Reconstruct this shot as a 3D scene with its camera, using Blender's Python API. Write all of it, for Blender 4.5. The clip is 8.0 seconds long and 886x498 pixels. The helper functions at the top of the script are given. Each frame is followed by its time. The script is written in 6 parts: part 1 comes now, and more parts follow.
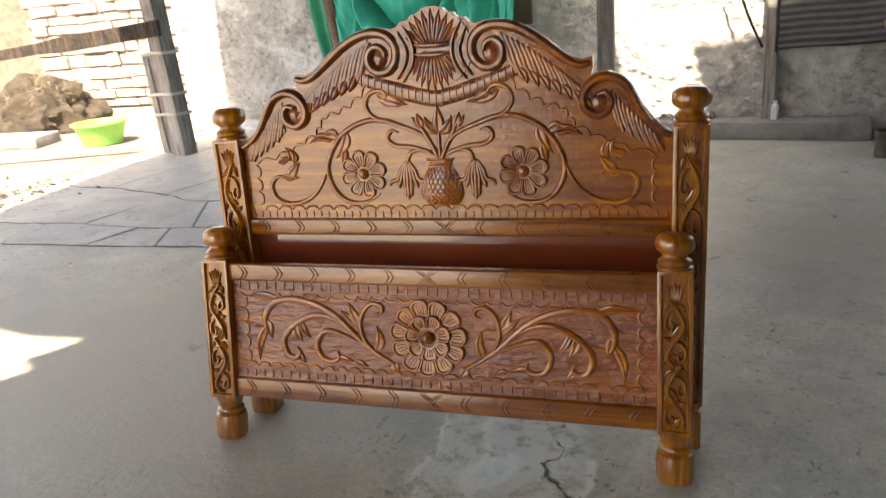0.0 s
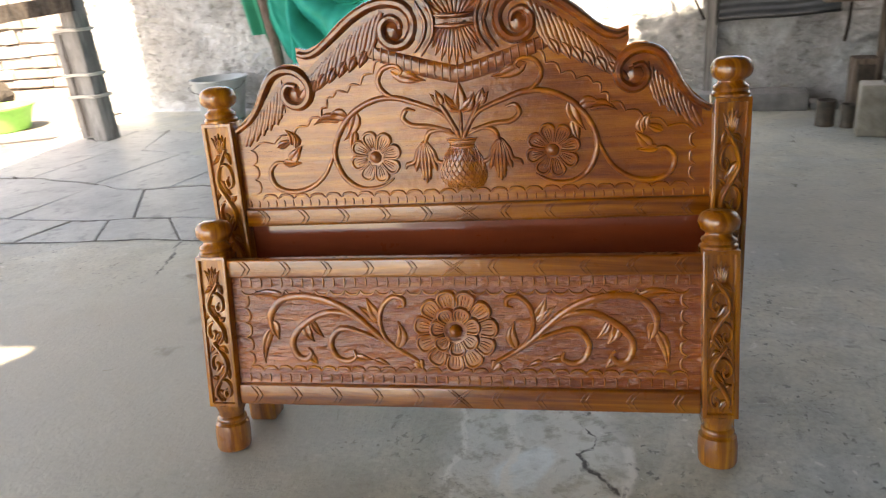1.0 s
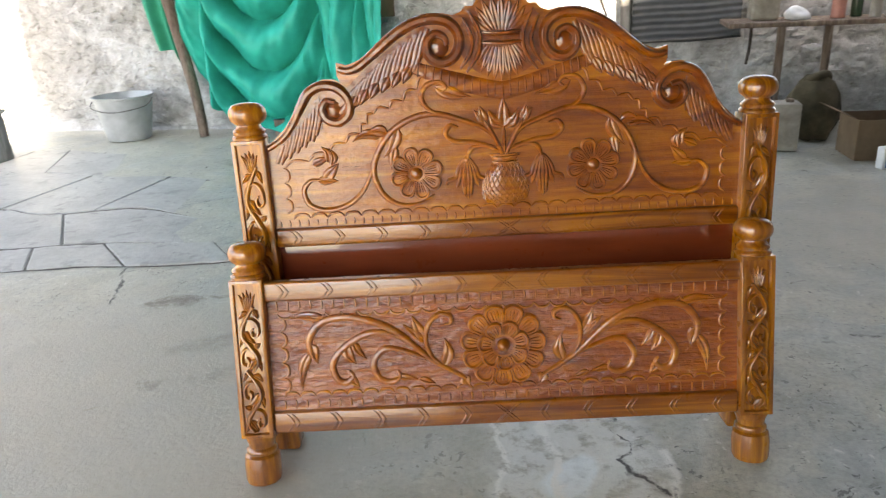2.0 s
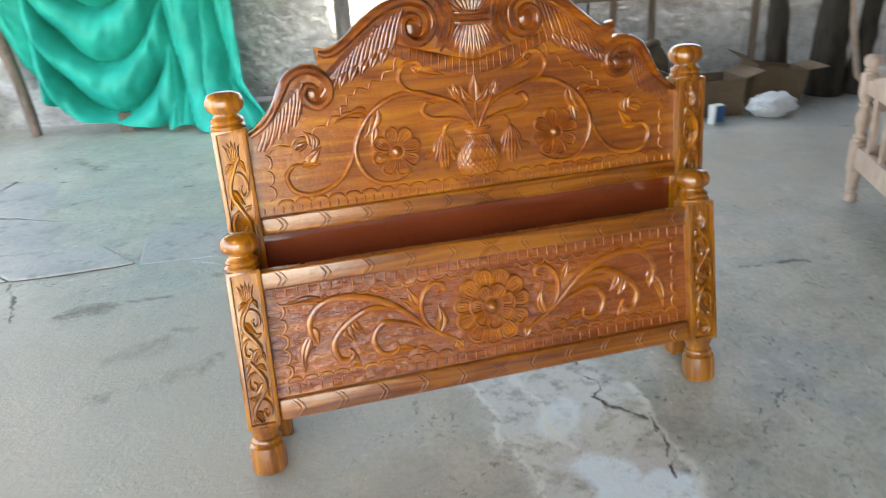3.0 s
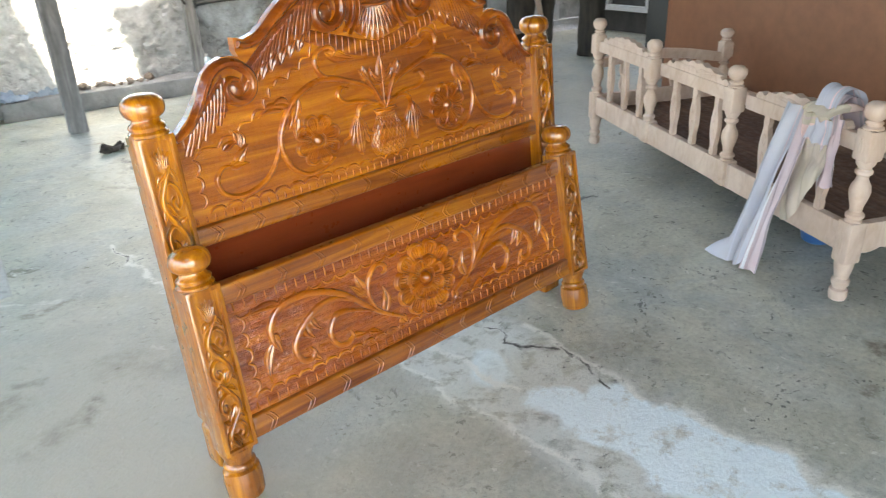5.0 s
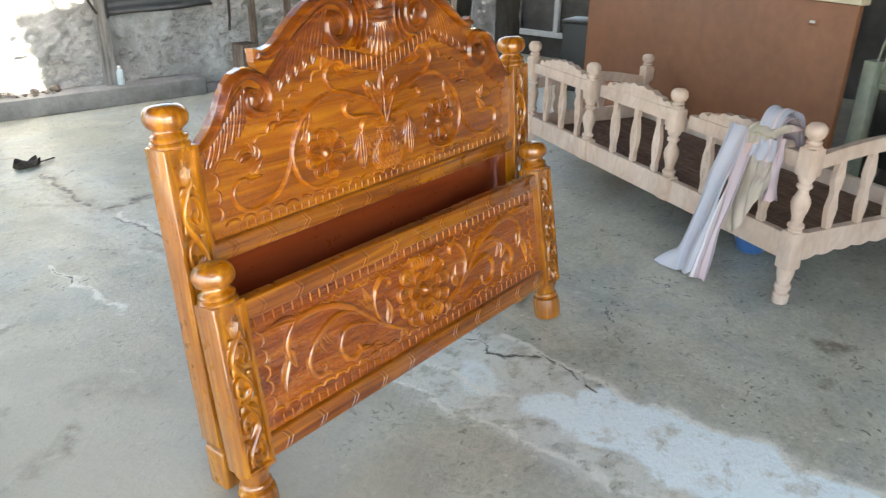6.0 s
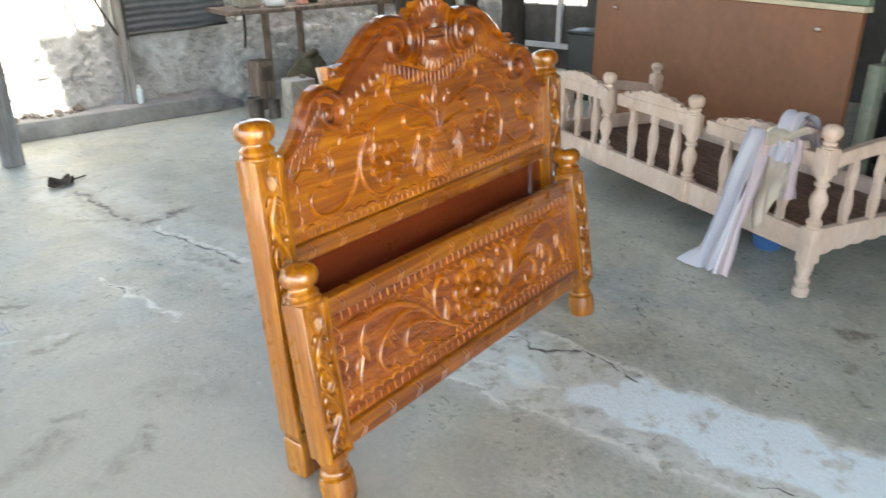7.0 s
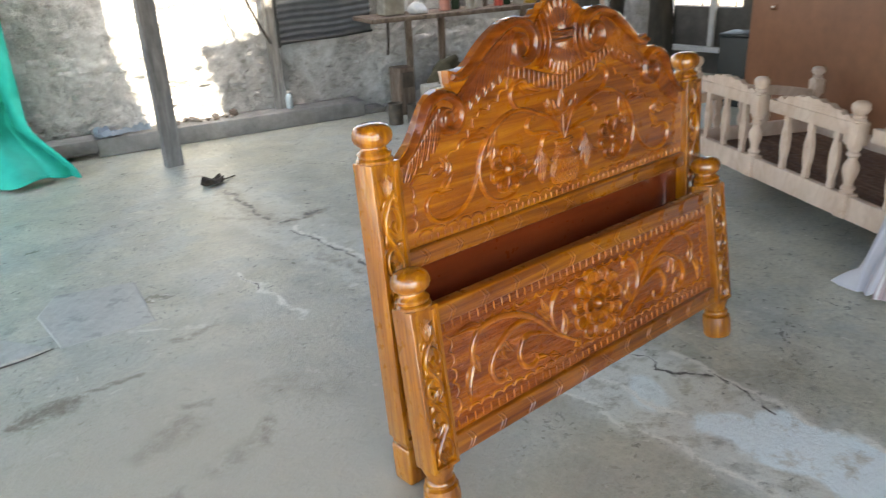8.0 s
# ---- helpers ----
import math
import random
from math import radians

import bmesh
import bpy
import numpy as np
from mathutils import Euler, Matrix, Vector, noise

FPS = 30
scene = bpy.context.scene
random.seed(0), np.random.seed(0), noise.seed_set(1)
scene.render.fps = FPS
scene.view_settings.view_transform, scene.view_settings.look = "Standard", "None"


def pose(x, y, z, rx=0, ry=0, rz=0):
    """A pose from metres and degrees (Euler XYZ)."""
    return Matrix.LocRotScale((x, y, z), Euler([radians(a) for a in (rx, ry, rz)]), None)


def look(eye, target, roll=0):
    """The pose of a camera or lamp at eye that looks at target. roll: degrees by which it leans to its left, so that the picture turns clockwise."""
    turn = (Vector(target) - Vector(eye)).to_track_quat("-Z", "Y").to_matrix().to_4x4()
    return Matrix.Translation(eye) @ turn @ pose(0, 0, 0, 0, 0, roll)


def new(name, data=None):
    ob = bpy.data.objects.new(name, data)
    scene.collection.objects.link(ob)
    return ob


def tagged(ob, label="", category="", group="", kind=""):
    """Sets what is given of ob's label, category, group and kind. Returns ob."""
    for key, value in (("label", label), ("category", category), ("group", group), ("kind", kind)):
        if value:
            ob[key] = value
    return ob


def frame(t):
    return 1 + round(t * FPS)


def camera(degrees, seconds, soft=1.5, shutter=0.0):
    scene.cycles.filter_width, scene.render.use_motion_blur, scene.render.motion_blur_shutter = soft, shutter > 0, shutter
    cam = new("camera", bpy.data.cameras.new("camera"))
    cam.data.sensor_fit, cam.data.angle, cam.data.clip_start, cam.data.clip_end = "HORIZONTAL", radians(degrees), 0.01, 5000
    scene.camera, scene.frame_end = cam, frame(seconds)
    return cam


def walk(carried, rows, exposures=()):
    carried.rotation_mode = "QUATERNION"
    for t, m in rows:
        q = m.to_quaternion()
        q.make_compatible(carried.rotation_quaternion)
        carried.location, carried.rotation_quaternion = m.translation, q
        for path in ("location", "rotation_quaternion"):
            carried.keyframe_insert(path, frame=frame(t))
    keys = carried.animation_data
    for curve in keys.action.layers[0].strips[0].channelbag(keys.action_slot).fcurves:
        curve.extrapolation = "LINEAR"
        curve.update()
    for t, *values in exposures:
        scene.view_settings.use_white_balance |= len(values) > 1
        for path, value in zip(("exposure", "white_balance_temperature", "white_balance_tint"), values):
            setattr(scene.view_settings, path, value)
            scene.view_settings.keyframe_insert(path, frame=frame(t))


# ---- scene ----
cam = camera(61.84, 8.0, 1.2, 0.6)
PATH = [
    (0, (0.675, -1.863, 1.390), (0.108, -0.061, 0.732), -4.84),
    (0.5, (0.505, -1.862, 1.383), (0.046, -0.052, 0.665), -4.67),
    (1, (0.325, -1.785, 1.389), (-0.016, 0.045, 0.657), -4.72),
    (1.2, (0.239, -1.804, 1.386), (-0.012, 0.040, 0.654), -4.61),
    (2.3, (-0.297, -1.819, 1.418), (-0.179, 0.050, 0.715), -2.40),
    (2.5, (-0.386, -1.812, 1.422), (-0.156, 0.037, 0.694), -2.40),
    (3, (-0.648, -1.859, 1.446), (-0.186, -0.074, 0.670), -3.07),
    (3.5, (-0.846, -1.809, 1.445), (-0.146, -0.119, 0.639), -3.31),
    (4, (-0.953, -1.694, 1.446), (-0.072, -0.103, 0.613), -3.41),
    (4.5, (-1.170, -1.627, 1.477), (-0.107, -0.158, 0.633), -3.42),
    (5, (-1.344, -1.553, 1.492), (-0.153, -0.195, 0.632), -2.41),
    (5.2, (-1.377, -1.485, 1.487), (-0.137, -0.173, 0.625), -1.68),
    (6.3, (-1.736, -1.304, 1.506), (-0.281, -0.199, 0.692), 0.39),
    (6.5, (-1.803, -1.294, 1.527), (-0.337, -0.207, 0.707), -0.08),
    (7, (-1.870, -1.276, 1.530), (-0.432, -0.131, 0.740), -0.35),
    (7.5, (-1.859, -1.269, 1.534), (-0.540, 0.030, 0.778), -1.64),
    (8, (-1.779, -1.281, 1.508), (-0.595, 0.138, 0.743), -2.58),
]
EXPOSURES = [(0.0, 2.18, 9000, 15.0), (1.2, 2.55, 8400, 13.0), (2.5, 2.98, 7950, 8.5), (3.5, 3.26, 7650, 7.0), (4.5, 3.34, 7700, 5.5), (5.0, 3.3, 7700, 5.5), (7.0, 3.27, 7650, 6.5), (7.5, 3.25, 7650, 6.5), (8.0, 2.88, 7850, 8.0)]
walk(cam, [(t, look(eye, target, roll)) for t, eye, target, roll in PATH], EXPOSURES)

# ---- light ----
SUN_WAY = Vector((-0.04, 0.515, -0.85)).normalized()
world = bpy.data.worlds.new("sky")
scene.world = world
world.use_nodes = True
wnt = world.node_tree
sky = wnt.nodes.new("ShaderNodeTexSky")
sky.sky_type = "NISHITA"
sky.sun_disc = False
sky.sun_elevation = math.asin(-SUN_WAY.z)
sky.sun_rotation = math.atan2(-SUN_WAY.x, -SUN_WAY.y)
sky.air_density, sky.dust_density = 1.0, 2.5
wnt.links.new(sky.outputs[0], wnt.nodes["Background"].inputs[0])
wnt.nodes["Background"].inputs[1].default_value = 0.15
sun_data = bpy.data.lights.new("sun", "SUN")
sun_data.energy, sun_data.angle, sun_data.color = 5.0, radians(1.0), (1.0, 0.95, 0.86)
sun = new("sun", sun_data)
sun.matrix_world = look((0, 0, 20), Vector((0, 0, 20)) + SUN_WAY)


# ---- materials ----
def material(name):
    m = bpy.data.materials.new(name)
    m.use_nodes = True
    return m, m.node_tree, m.node_tree.nodes["Principled BSDF"]


def put(nt, kind, values=None, operation="", data_type="", blend_type="", use_clamp=False):
    n = nt.nodes.new(kind)
    if operation:
        n.operation = operation
    if data_type:
        n.data_type = data_type
    if blend_type:
        n.blend_type = blend_type
    if use_clamp:
        n.use_clamp = True
    for key, value in (values or {}).items():
        if isinstance(value, bpy.types.NodeSocket):
            nt.links.new(value, n.inputs[key])
        else:
            n.inputs[key].default_value = value
    return n


def ramp(nt, fac, stops):
    r = nt.nodes.new("ShaderNodeValToRGB")
    nt.links.new(fac, r.inputs[0])
    while len(r.color_ramp.elements) < len(stops):
        r.color_ramp.elements.new(0.5)
    for e, (p, c) in zip(r.color_ramp.elements, stops):
        e.position = p
        e.color = (*c, 1) if len(c) == 3 else c
    return r.outputs[0]


def grey(v):
    return (v, v, v)


def mix(nt, fac, a, b, blend="MIX"):
    n = put(nt, "ShaderNodeMix", data_type="RGBA", blend_type=blend)
    for i, value in ((0, fac), (6, a), (7, b)):
        if isinstance(value, bpy.types.NodeSocket):
            nt.links.new(value, n.inputs[i])
        elif i == 0:
            n.inputs[0].default_value = value
        else:
            n.inputs[i].default_value = (*value, 1)
    return n.outputs[2]


def noise_of(nt, coord, scale, detail=4, rough=0.55, stretch=None, distort=0.0):
    if stretch:
        coord = put(nt, "ShaderNodeMapping", {"Vector": coord, "Scale": stretch}).outputs[0]
    return put(nt, "ShaderNodeTexNoise", {"Vector": coord, "Scale": scale, "Detail": detail, "Roughness": rough, "Distortion": distort}).outputs["Fac"]


def relief(nt, bsdf, height, strength, distance):
    b = put(nt, "ShaderNodeBump", {"Height": height, "Strength": strength, "Distance": distance})
    nt.links.new(b.outputs[0], bsdf.inputs["Normal"])
    nt.links.new(b.outputs[0], bsdf.inputs["Coat Normal"])


def wood(name, dark, mid, light, stretch, rough=0.25, coat=0.0, bump=0.1, scale=9.0, vary=0.0, blotch=(0.78, 0.74, 0.72), ripple=0.0):
    m, nt, b = material(name)
    co = put(nt, "ShaderNodeTexCoord").outputs["Object"]
    if vary:
        rnd = put(nt, "ShaderNodeObjectInfo").outputs["Random"]
        co = put(nt, "ShaderNodeVectorMath", {0: co, 1: put(nt, "ShaderNodeMath", {0: rnd, 1: 20.0}, operation="MULTIPLY").outputs[0]}, operation="ADD").outputs[0]
    g = noise_of(nt, co, scale * 0.62, 6, 0.55, stretch, 1.8)
    fine = noise_of(nt, co, scale * 7, 3, 0.6, stretch)
    wide = noise_of(nt, co, 3.4, 3, 0.5, tuple(min(2.2, max(0.12, k)) for k in stretch))
    col = ramp(nt, g, ((0.3, dark), (0.48, mid), (0.66, light)))
    col = mix(nt, ramp(nt, fine, ((0.36, grey(0.86)), (0.6, grey(1.0)))), dark, col)
    col = mix(nt, 0.85, col, ramp(nt, wide, ((0.38, blotch), (0.60, grey(1.0)))), "MULTIPLY")
    nt.links.new(col, b.inputs["Base Color"])
    nt.links.new(ramp(nt, noise_of(nt, co, 30, 3), ((0.3, grey(rough * 0.7)), (0.7, grey(rough * 1.4)))), b.inputs["Roughness"])
    b.inputs["Coat Weight"].default_value = coat
    b.inputs["Specular IOR Level"].default_value = 0.5 - 0.4 * coat
    b.inputs["Coat Roughness"].default_value = 0.028
    b.inputs["Coat IOR"].default_value = 1.92
    h = put(nt, "ShaderNodeMath", {0: fine, 1: noise_of(nt, co, 55, 2)}, operation="ADD").outputs[0]
    if ripple:
        chisel = put(nt, "ShaderNodeMath", {0: noise_of(nt, co, 30, 2, 0.5, (0.5, 1.0, 1.4)), 1: ripple}, operation="MULTIPLY").outputs[0]
        h = put(nt, "ShaderNodeMath", {0: h, 1: chisel}, operation="ADD").outputs[0]
    relief(nt, b, h, bump, 0.004)
    return m


def rough_mat(name, stops, scale=3.0, rough=0.85, bump=0.4, depth=0.02, fine=18.0, speck=None, stretch=None):
    m, nt, b = material(name)
    co = put(nt, "ShaderNodeTexCoord").outputs["Object"]
    big = noise_of(nt, co, scale, 5, 0.6, stretch, 0.4)
    small = noise_of(nt, co, fine, 6, 0.65, stretch)
    col = ramp(nt, big, stops)
    col = mix(nt, 0.6, col, ramp(nt, small, ((0.25, grey(0.6)), (0.75, grey(1.0)))), "MULTIPLY")
    if speck:
        col = mix(nt, ramp(nt, noise_of(nt, co, scale * 2.7, 4, 0.7), ((0.56, grey(0)), (0.64, grey(1)))), col, speck)
    nt.links.new(col, b.inputs["Base Color"])
    b.inputs["Roughness"].default_value = rough
    h = put(nt, "ShaderNodeMath", {0: big, 1: small}, operation="ADD").outputs[0]
    relief(nt, b, h, bump, depth)
    return m


def plain(name, colour, rough=0.5, metal=0.0, vary=0.12, scale=25.0):
    m, nt, b = material(name)
    co = put(nt, "ShaderNodeTexCoord").outputs["Object"]
    n = noise_of(nt, co, scale, 4, 0.6)
    nt.links.new(mix(nt, 1.0, colour, ramp(nt, n, ((0.25, grey(1 - vary * 2)), (0.75, grey(1.0)))), "MULTIPLY"), b.inputs["Base Color"])
    b.inputs["Roughness"].default_value, b.inputs["Metallic"].default_value = rough, metal
    relief(nt, b, n, 0.15, 0.004)
    return m


AGED = (0.60, 0.48, 0.45)
PANEL = wood("varnished_panel_wood", (0.23, 0.050, 0.00286), (0.405, 0.114, 0.0039), (0.575, 0.208, 0.0066), (0.28, 1.0, 3.8), 0.34, 0.95, 0.28, blotch=AGED, ripple=1.2)
HAMMERED = wood("varnished_tooled_wood", (0.1972, 0.033, 0.00286), (0.3356, 0.07357, 0.0037), (0.5111, 0.145, 0.0063), (0.28, 1.0, 3.8), 0.34, 0.95, 0.85, blotch=AGED, ripple=3.2)
RAIL = wood("varnished_rail_wood", (0.1817, 0.0418, 0.0028), (0.3432, 0.1018, 0.0047), (0.5324, 0.1945, 0.0077), (0.22, 1.0, 4.2), 0.34, 0.95, 0.2, blotch=AGED)
POST = wood("varnished_post_wood", (0.219, 0.066, 0.0041), (0.396, 0.129, 0.0054), (0.623, 0.248, 0.0099), (4.0, 4.0, 0.35), 0.32, 0.95, 0.12, blotch=(0.66, 0.56, 0.5))
CARVE = wood("varnished_carving_wood", (0.2563, 0.05699, 0.0026), (0.4405, 0.1194, 0.0039), (0.629, 0.2151, 0.0066), (0.4, 1.0, 3.0), 0.32, 0.95, 0.28, blotch=AGED, ripple=1.2)
CREST = wood("varnished_crest_wood", (0.1452, 0.03045, 0.0026), (0.2761, 0.063, 0.0037), (0.4554, 0.1292, 0.0063), (0.6, 1.0, 2.2), 0.32, 0.95, 0.28, blotch=AGED, ripple=1.2)
BAND = wood("dark_red_varnished_board", (0.17, 0.030, 0.009), (0.22, 0.040, 0.012), (0.26, 0.050, 0.015), (0.2, 1.0, 2.0), 0.38, 0.9, 0.02)
RAW = wood("raw_sanded_wood", (0.52, 0.39, 0.32), (0.585, 0.455, 0.38), (0.645, 0.515, 0.44), (2.0, 2.0, 1.0), 0.7, 0.0, 0.10, blotch=(0.88, 0.84, 0.80))
GREYWOOD = wood("weathered_grey_wood", (0.12, 0.122, 0.128), (0.19, 0.193, 0.20), (0.29, 0.295, 0.30), (3.0, 3.0, 0.3), 0.75, 0.0, 0.5)
PALEPOST = wood("bleached_grey_wood", (0.120, 0.120, 0.1237), (0.255, 0.251, 0.2475), (0.375, 0.367, 0.3600), (3.0, 3.0, 0.3), 0.8, 0.0, 0.5)
DARKWOOD = wood("dark_weathered_wood", (0.013, 0.011, 0.0097), (0.039, 0.031, 0.0260), (0.085, 0.068, 0.0553), (3.0, 3.0, 0.4), 0.8, 0.0, 0.5)
PLANKWOOD = wood("brown_plank_wood", (0.085, 0.046, 0.031), (0.15, 0.082, 0.054), (0.22, 0.125, 0.085), (0.5, 4.0, 4.0), 0.75, 0.0, 0.3)
BROWNWOOD = wood("brown_stick_wood", (0.09, 0.066, 0.052), (0.185, 0.14, 0.112), (0.29, 0.23, 0.19), (4.0, 4.0, 0.4), 0.75, 0.0, 0.4)
BARK = rough_mat("dark_bark", ((0.3, (0.02, 0.017, 0.014)), (0.7, (0.085, 0.07, 0.055))), 6, 0.9, 0.8, 0.03, 30, None, (2, 2, 0.4))
BOARD = rough_mat("brown_painted_board", ((0.3, (0.205, 0.083, 0.040)), (0.7, (0.270, 0.112, 0.056))), 1.6, 0.55, 0.12, 0.004, 12)
CREAM = plain("cream_edge_trim", (0.62, 0.55, 0.42), 0.6)
GREENTRIM = plain("dull_green_trim", (0.16, 0.24, 0.17), 0.6)
# plaster toned down so that the far corner comes out dark
DARKPLASTER = rough_mat("dark_corner_plaster", ((0.3, (0.06, 0.056, 0.052)), (0.7, (0.15, 0.14, 0.13))), 2, 0.92, 0.6, 0.03, 14)
CEMENT = rough_mat("grey_cement_block", ((0.3, (0.17, 0.172, 0.178)), (0.7, (0.34, 0.342, 0.345))), 3, 0.9, 0.5, 0.02, 22)


def plaster():
    """Flaking whitewash over brick courses that show through."""
    m, nt, b = material("stained_whitewashed_plaster")
    co = put(nt, "ShaderNodeTexCoord").outputs["Object"]
    wob = put(nt, "ShaderNodeTexNoise", {"Vector": co, "Scale": 4.0, "Detail": 5.0}).outputs["Color"]
    wco = put(nt, "ShaderNodeVectorMath", {0: co, 1: put(nt, "ShaderNodeVectorMath", {0: wob, 3: 0.04}, operation="SCALE").outputs[0]}, operation="ADD").outputs[0]
    lumps = noise_of(nt, wco, 13.0, 4, 0.6, (1.0, 1.0, 1.5))
    big = noise_of(nt, co, 1.3, 6, 0.62, None, 0.5)
    mid = noise_of(nt, co, 8.0, 6, 0.7)
    small = noise_of(nt, co, 45.0, 5, 0.7)
    bare = ramp(nt, noise_of(nt, co, 1.7, 6, 0.68, None, 0.8), ((0.46, grey(0)), (0.56, grey(1))))
    col = ramp(nt, big, ((0.28, (0.50, 0.505, 0.51)), (0.45, (0.64, 0.65, 0.66)), (0.64, (0.77, 0.785, 0.80))))
    col = mix(nt, put(nt, "ShaderNodeMath", {0: bare, 1: 0.7}, operation="MULTIPLY").outputs[0], col, (0.47, 0.465, 0.46))
    col = mix(nt, 0.65, col, ramp(nt, mid, ((0.3, grey(0.5)), (0.6, grey(1.0)))), "MULTIPLY")
    col = mix(nt, 0.5, col, ramp(nt, small, ((0.3, grey(0.55)), (0.65, grey(1.0)))), "MULTIPLY")
    gap = put(nt, "ShaderNodeMath", {0: ramp(nt, lumps, ((0.34, grey(1)), (0.46, grey(0)))), 1: bare}, operation="MULTIPLY").outputs[0]
    pits = ramp(nt, noise_of(nt, co, 17, 3, 0.6), ((0.70, grey(0)), (0.74, grey(0.8))))
    col = mix(nt, pits, col, (0.14, 0.13, 0.12))
    col = mix(nt, put(nt, "ShaderNodeMath", {0: gap, 1: 0.45}, operation="MULTIPLY").outputs[0], col, (0.20, 0.18, 0.16))
    nt.links.new(col, b.inputs["Base Color"])
    b.inputs["Roughness"].default_value = 0.92
    h = put(nt, "ShaderNodeMath", {0: mid, 1: put(nt, "ShaderNodeMath", {0: small, 1: 0.5}, operation="MULTIPLY").outputs[0]}, operation="ADD").outputs[0]
    h = put(nt, "ShaderNodeMath", {0: h, 1: put(nt, "ShaderNodeMath", {0: gap, 1: 0.8}, operation="MULTIPLY").outputs[0]}, operation="SUBTRACT").outputs[0]
    h = put(nt, "ShaderNodeMath", {0: h, 1: put(nt, "ShaderNodeMath", {0: bare, 1: 0.4}, operation="MULTIPLY").outputs[0]}, operation="SUBTRACT").outputs[0]
    relief(nt, b, h, 0.7, 0.03)
    return m


PLASTER = plaster()
STONE = rough_mat("whitewashed_stone", ((0.3, (0.25, 0.20, 0.175)), (0.7, (0.50, 0.46, 0.42))), 5, 0.9, 0.6, 0.02, 25)
JOINT = rough_mat("dark_joint_dirt", ((0.3, (0.10, 0.097, 0.088)), (0.7, (0.26, 0.25, 0.23))), 8, 0.95, 0.5, 0.01, 40)
MORTAR = rough_mat("shadowy_mortar", ((0.3, (0.14, 0.11, 0.09)), (0.7, (0.28, 0.23, 0.19))), 6, 0.95, 0.6, 0.02, 30)
EARTH = rough_mat("dry_pale_earth", ((0.3, (0.17, 0.142, 0.118)), (0.7, (0.32, 0.275, 0.235))), 1.2, 0.95, 0.7, 0.03, 14)
SLAB = rough_mat("grey_flagstone", ((0.3, (0.38, 0.39, 0.375)), (0.5, (0.48, 0.487, 0.465)), (0.72, (0.58, 0.58, 0.545))), 2.2, 0.45, 0.45, 0.012, 26, (0.30, 0.30, 0.29))
ROOF = rough_mat("dark_roof_boards", ((0.3, (0.05, 0.045, 0.04)), (0.7, (0.11, 0.10, 0.09))), 2, 0.9, 0.4, 0.02, 20)
STRAWM = plain("dry_straw", (0.30, 0.25, 0.17), 0.8, 0, 0.25)
# fodder brown cut down to hold the shade that lies over the heap
HEAPM = rough_mat("shade_toned_fodder", ((0.3, (0.03, 0.025, 0.02)), (0.7, (0.10, 0.08, 0.06))), 5, 0.95, 0.8, 0.05, 30)
BLACKTARP = plain("dark_grey_sheet", (0.095, 0.105, 0.12), 0.5, 0, 0.2, 8)
ROPE = plain("pale_rope", (0.55, 0.53, 0.50), 0.8)
GREENTUB = plain("lime_green_plastic", (0.24, 0.62, 0.14), 0.45, 0, 0.1)
ENAMEL = plain("dull_white_metal", (0.50, 0.53, 0.55), 0.4, 0.2, 0.15, 8)
CARTON = rough_mat("brown_cardboard", ((0.3, (0.13, 0.09, 0.055)), (0.7, (0.22, 0.155, 0.10))), 3, 0.9, 0.1, 0.003, 30)
GRIMYTIN = rough_mat("grimy_pale_tin", ((0.3, (0.22, 0.20, 0.17)), (0.7, (0.50, 0.47, 0.41))), 5, 0.6, 0.2, 0.004, 20)
DARKTIN = rough_mat("dark_rusty_tin", ((0.3, (0.05, 0.045, 0.04)), (0.7, (0.17, 0.13, 0.10))), 8, 0.6, 0.2, 0.004, 30)
SACKCLOTH = rough_mat("dark_jute", ((0.3, (0.045, 0.040, 0.022)), (0.7, (0.13, 0.11, 0.07))), 6, 0.95, 0.5, 0.01, 60)
WHITEPLASTIC = plain("white_plastic_bag", (0.72, 0.74, 0.76), 0.45, 0, 0.1)
BLUEPLASTIC = plain("blue_plastic", (0.045, 0.145, 0.36), 0.35, 0, 0.1)
BLACKPAINT = plain("black_paint", (0.02, 0.022, 0.022), 0.5)
WHITEPAINT = plain("white_painted_metal", (0.68, 0.68, 0.68), 0.5)
PALEGREEN = rough_mat("pale_grey_green_paint", ((0.3, (0.17, 0.19, 0.15)), (0.7, (0.33, 0.35, 0.28))), 4, 0.6, 0.2, 0.005, 25)


def cloth_mat(name, colour, shade, rough=0.75, stripes=None, axis=0):
    m, nt, b = material(name)
    co = put(nt, "ShaderNodeTexCoord").outputs["Object"]
    col = mix(nt, ramp(nt, noise_of(nt, co, 5, 4), ((0.3, grey(0)), (0.7, grey(1)))), shade, colour)
    if stripes:
        uv = put(nt, "ShaderNodeTexCoord").outputs["UV"]
        u = put(nt, "ShaderNodeSeparateXYZ", {0: uv}).outputs[axis]
        for pos, width, c in stripes:
            d = put(nt, "ShaderNodeMath", {0: put(nt, "ShaderNodeMath", {0: u, 1: pos}, operation="SUBTRACT").outputs[0]}, operation="ABSOLUTE").outputs[0]
            col = mix(nt, put(nt, "ShaderNodeMath", {0: d, 1: width}, operation="LESS_THAN").outputs[0], col, c)
    nt.links.new(col, b.inputs["Base Color"])
    b.inputs["Roughness"].default_value = rough
    b.inputs["Specular IOR Level"].default_value = 0.25
    relief(nt, b, noise_of(nt, co, 160, 2), 0.12, 0.003)
    return m


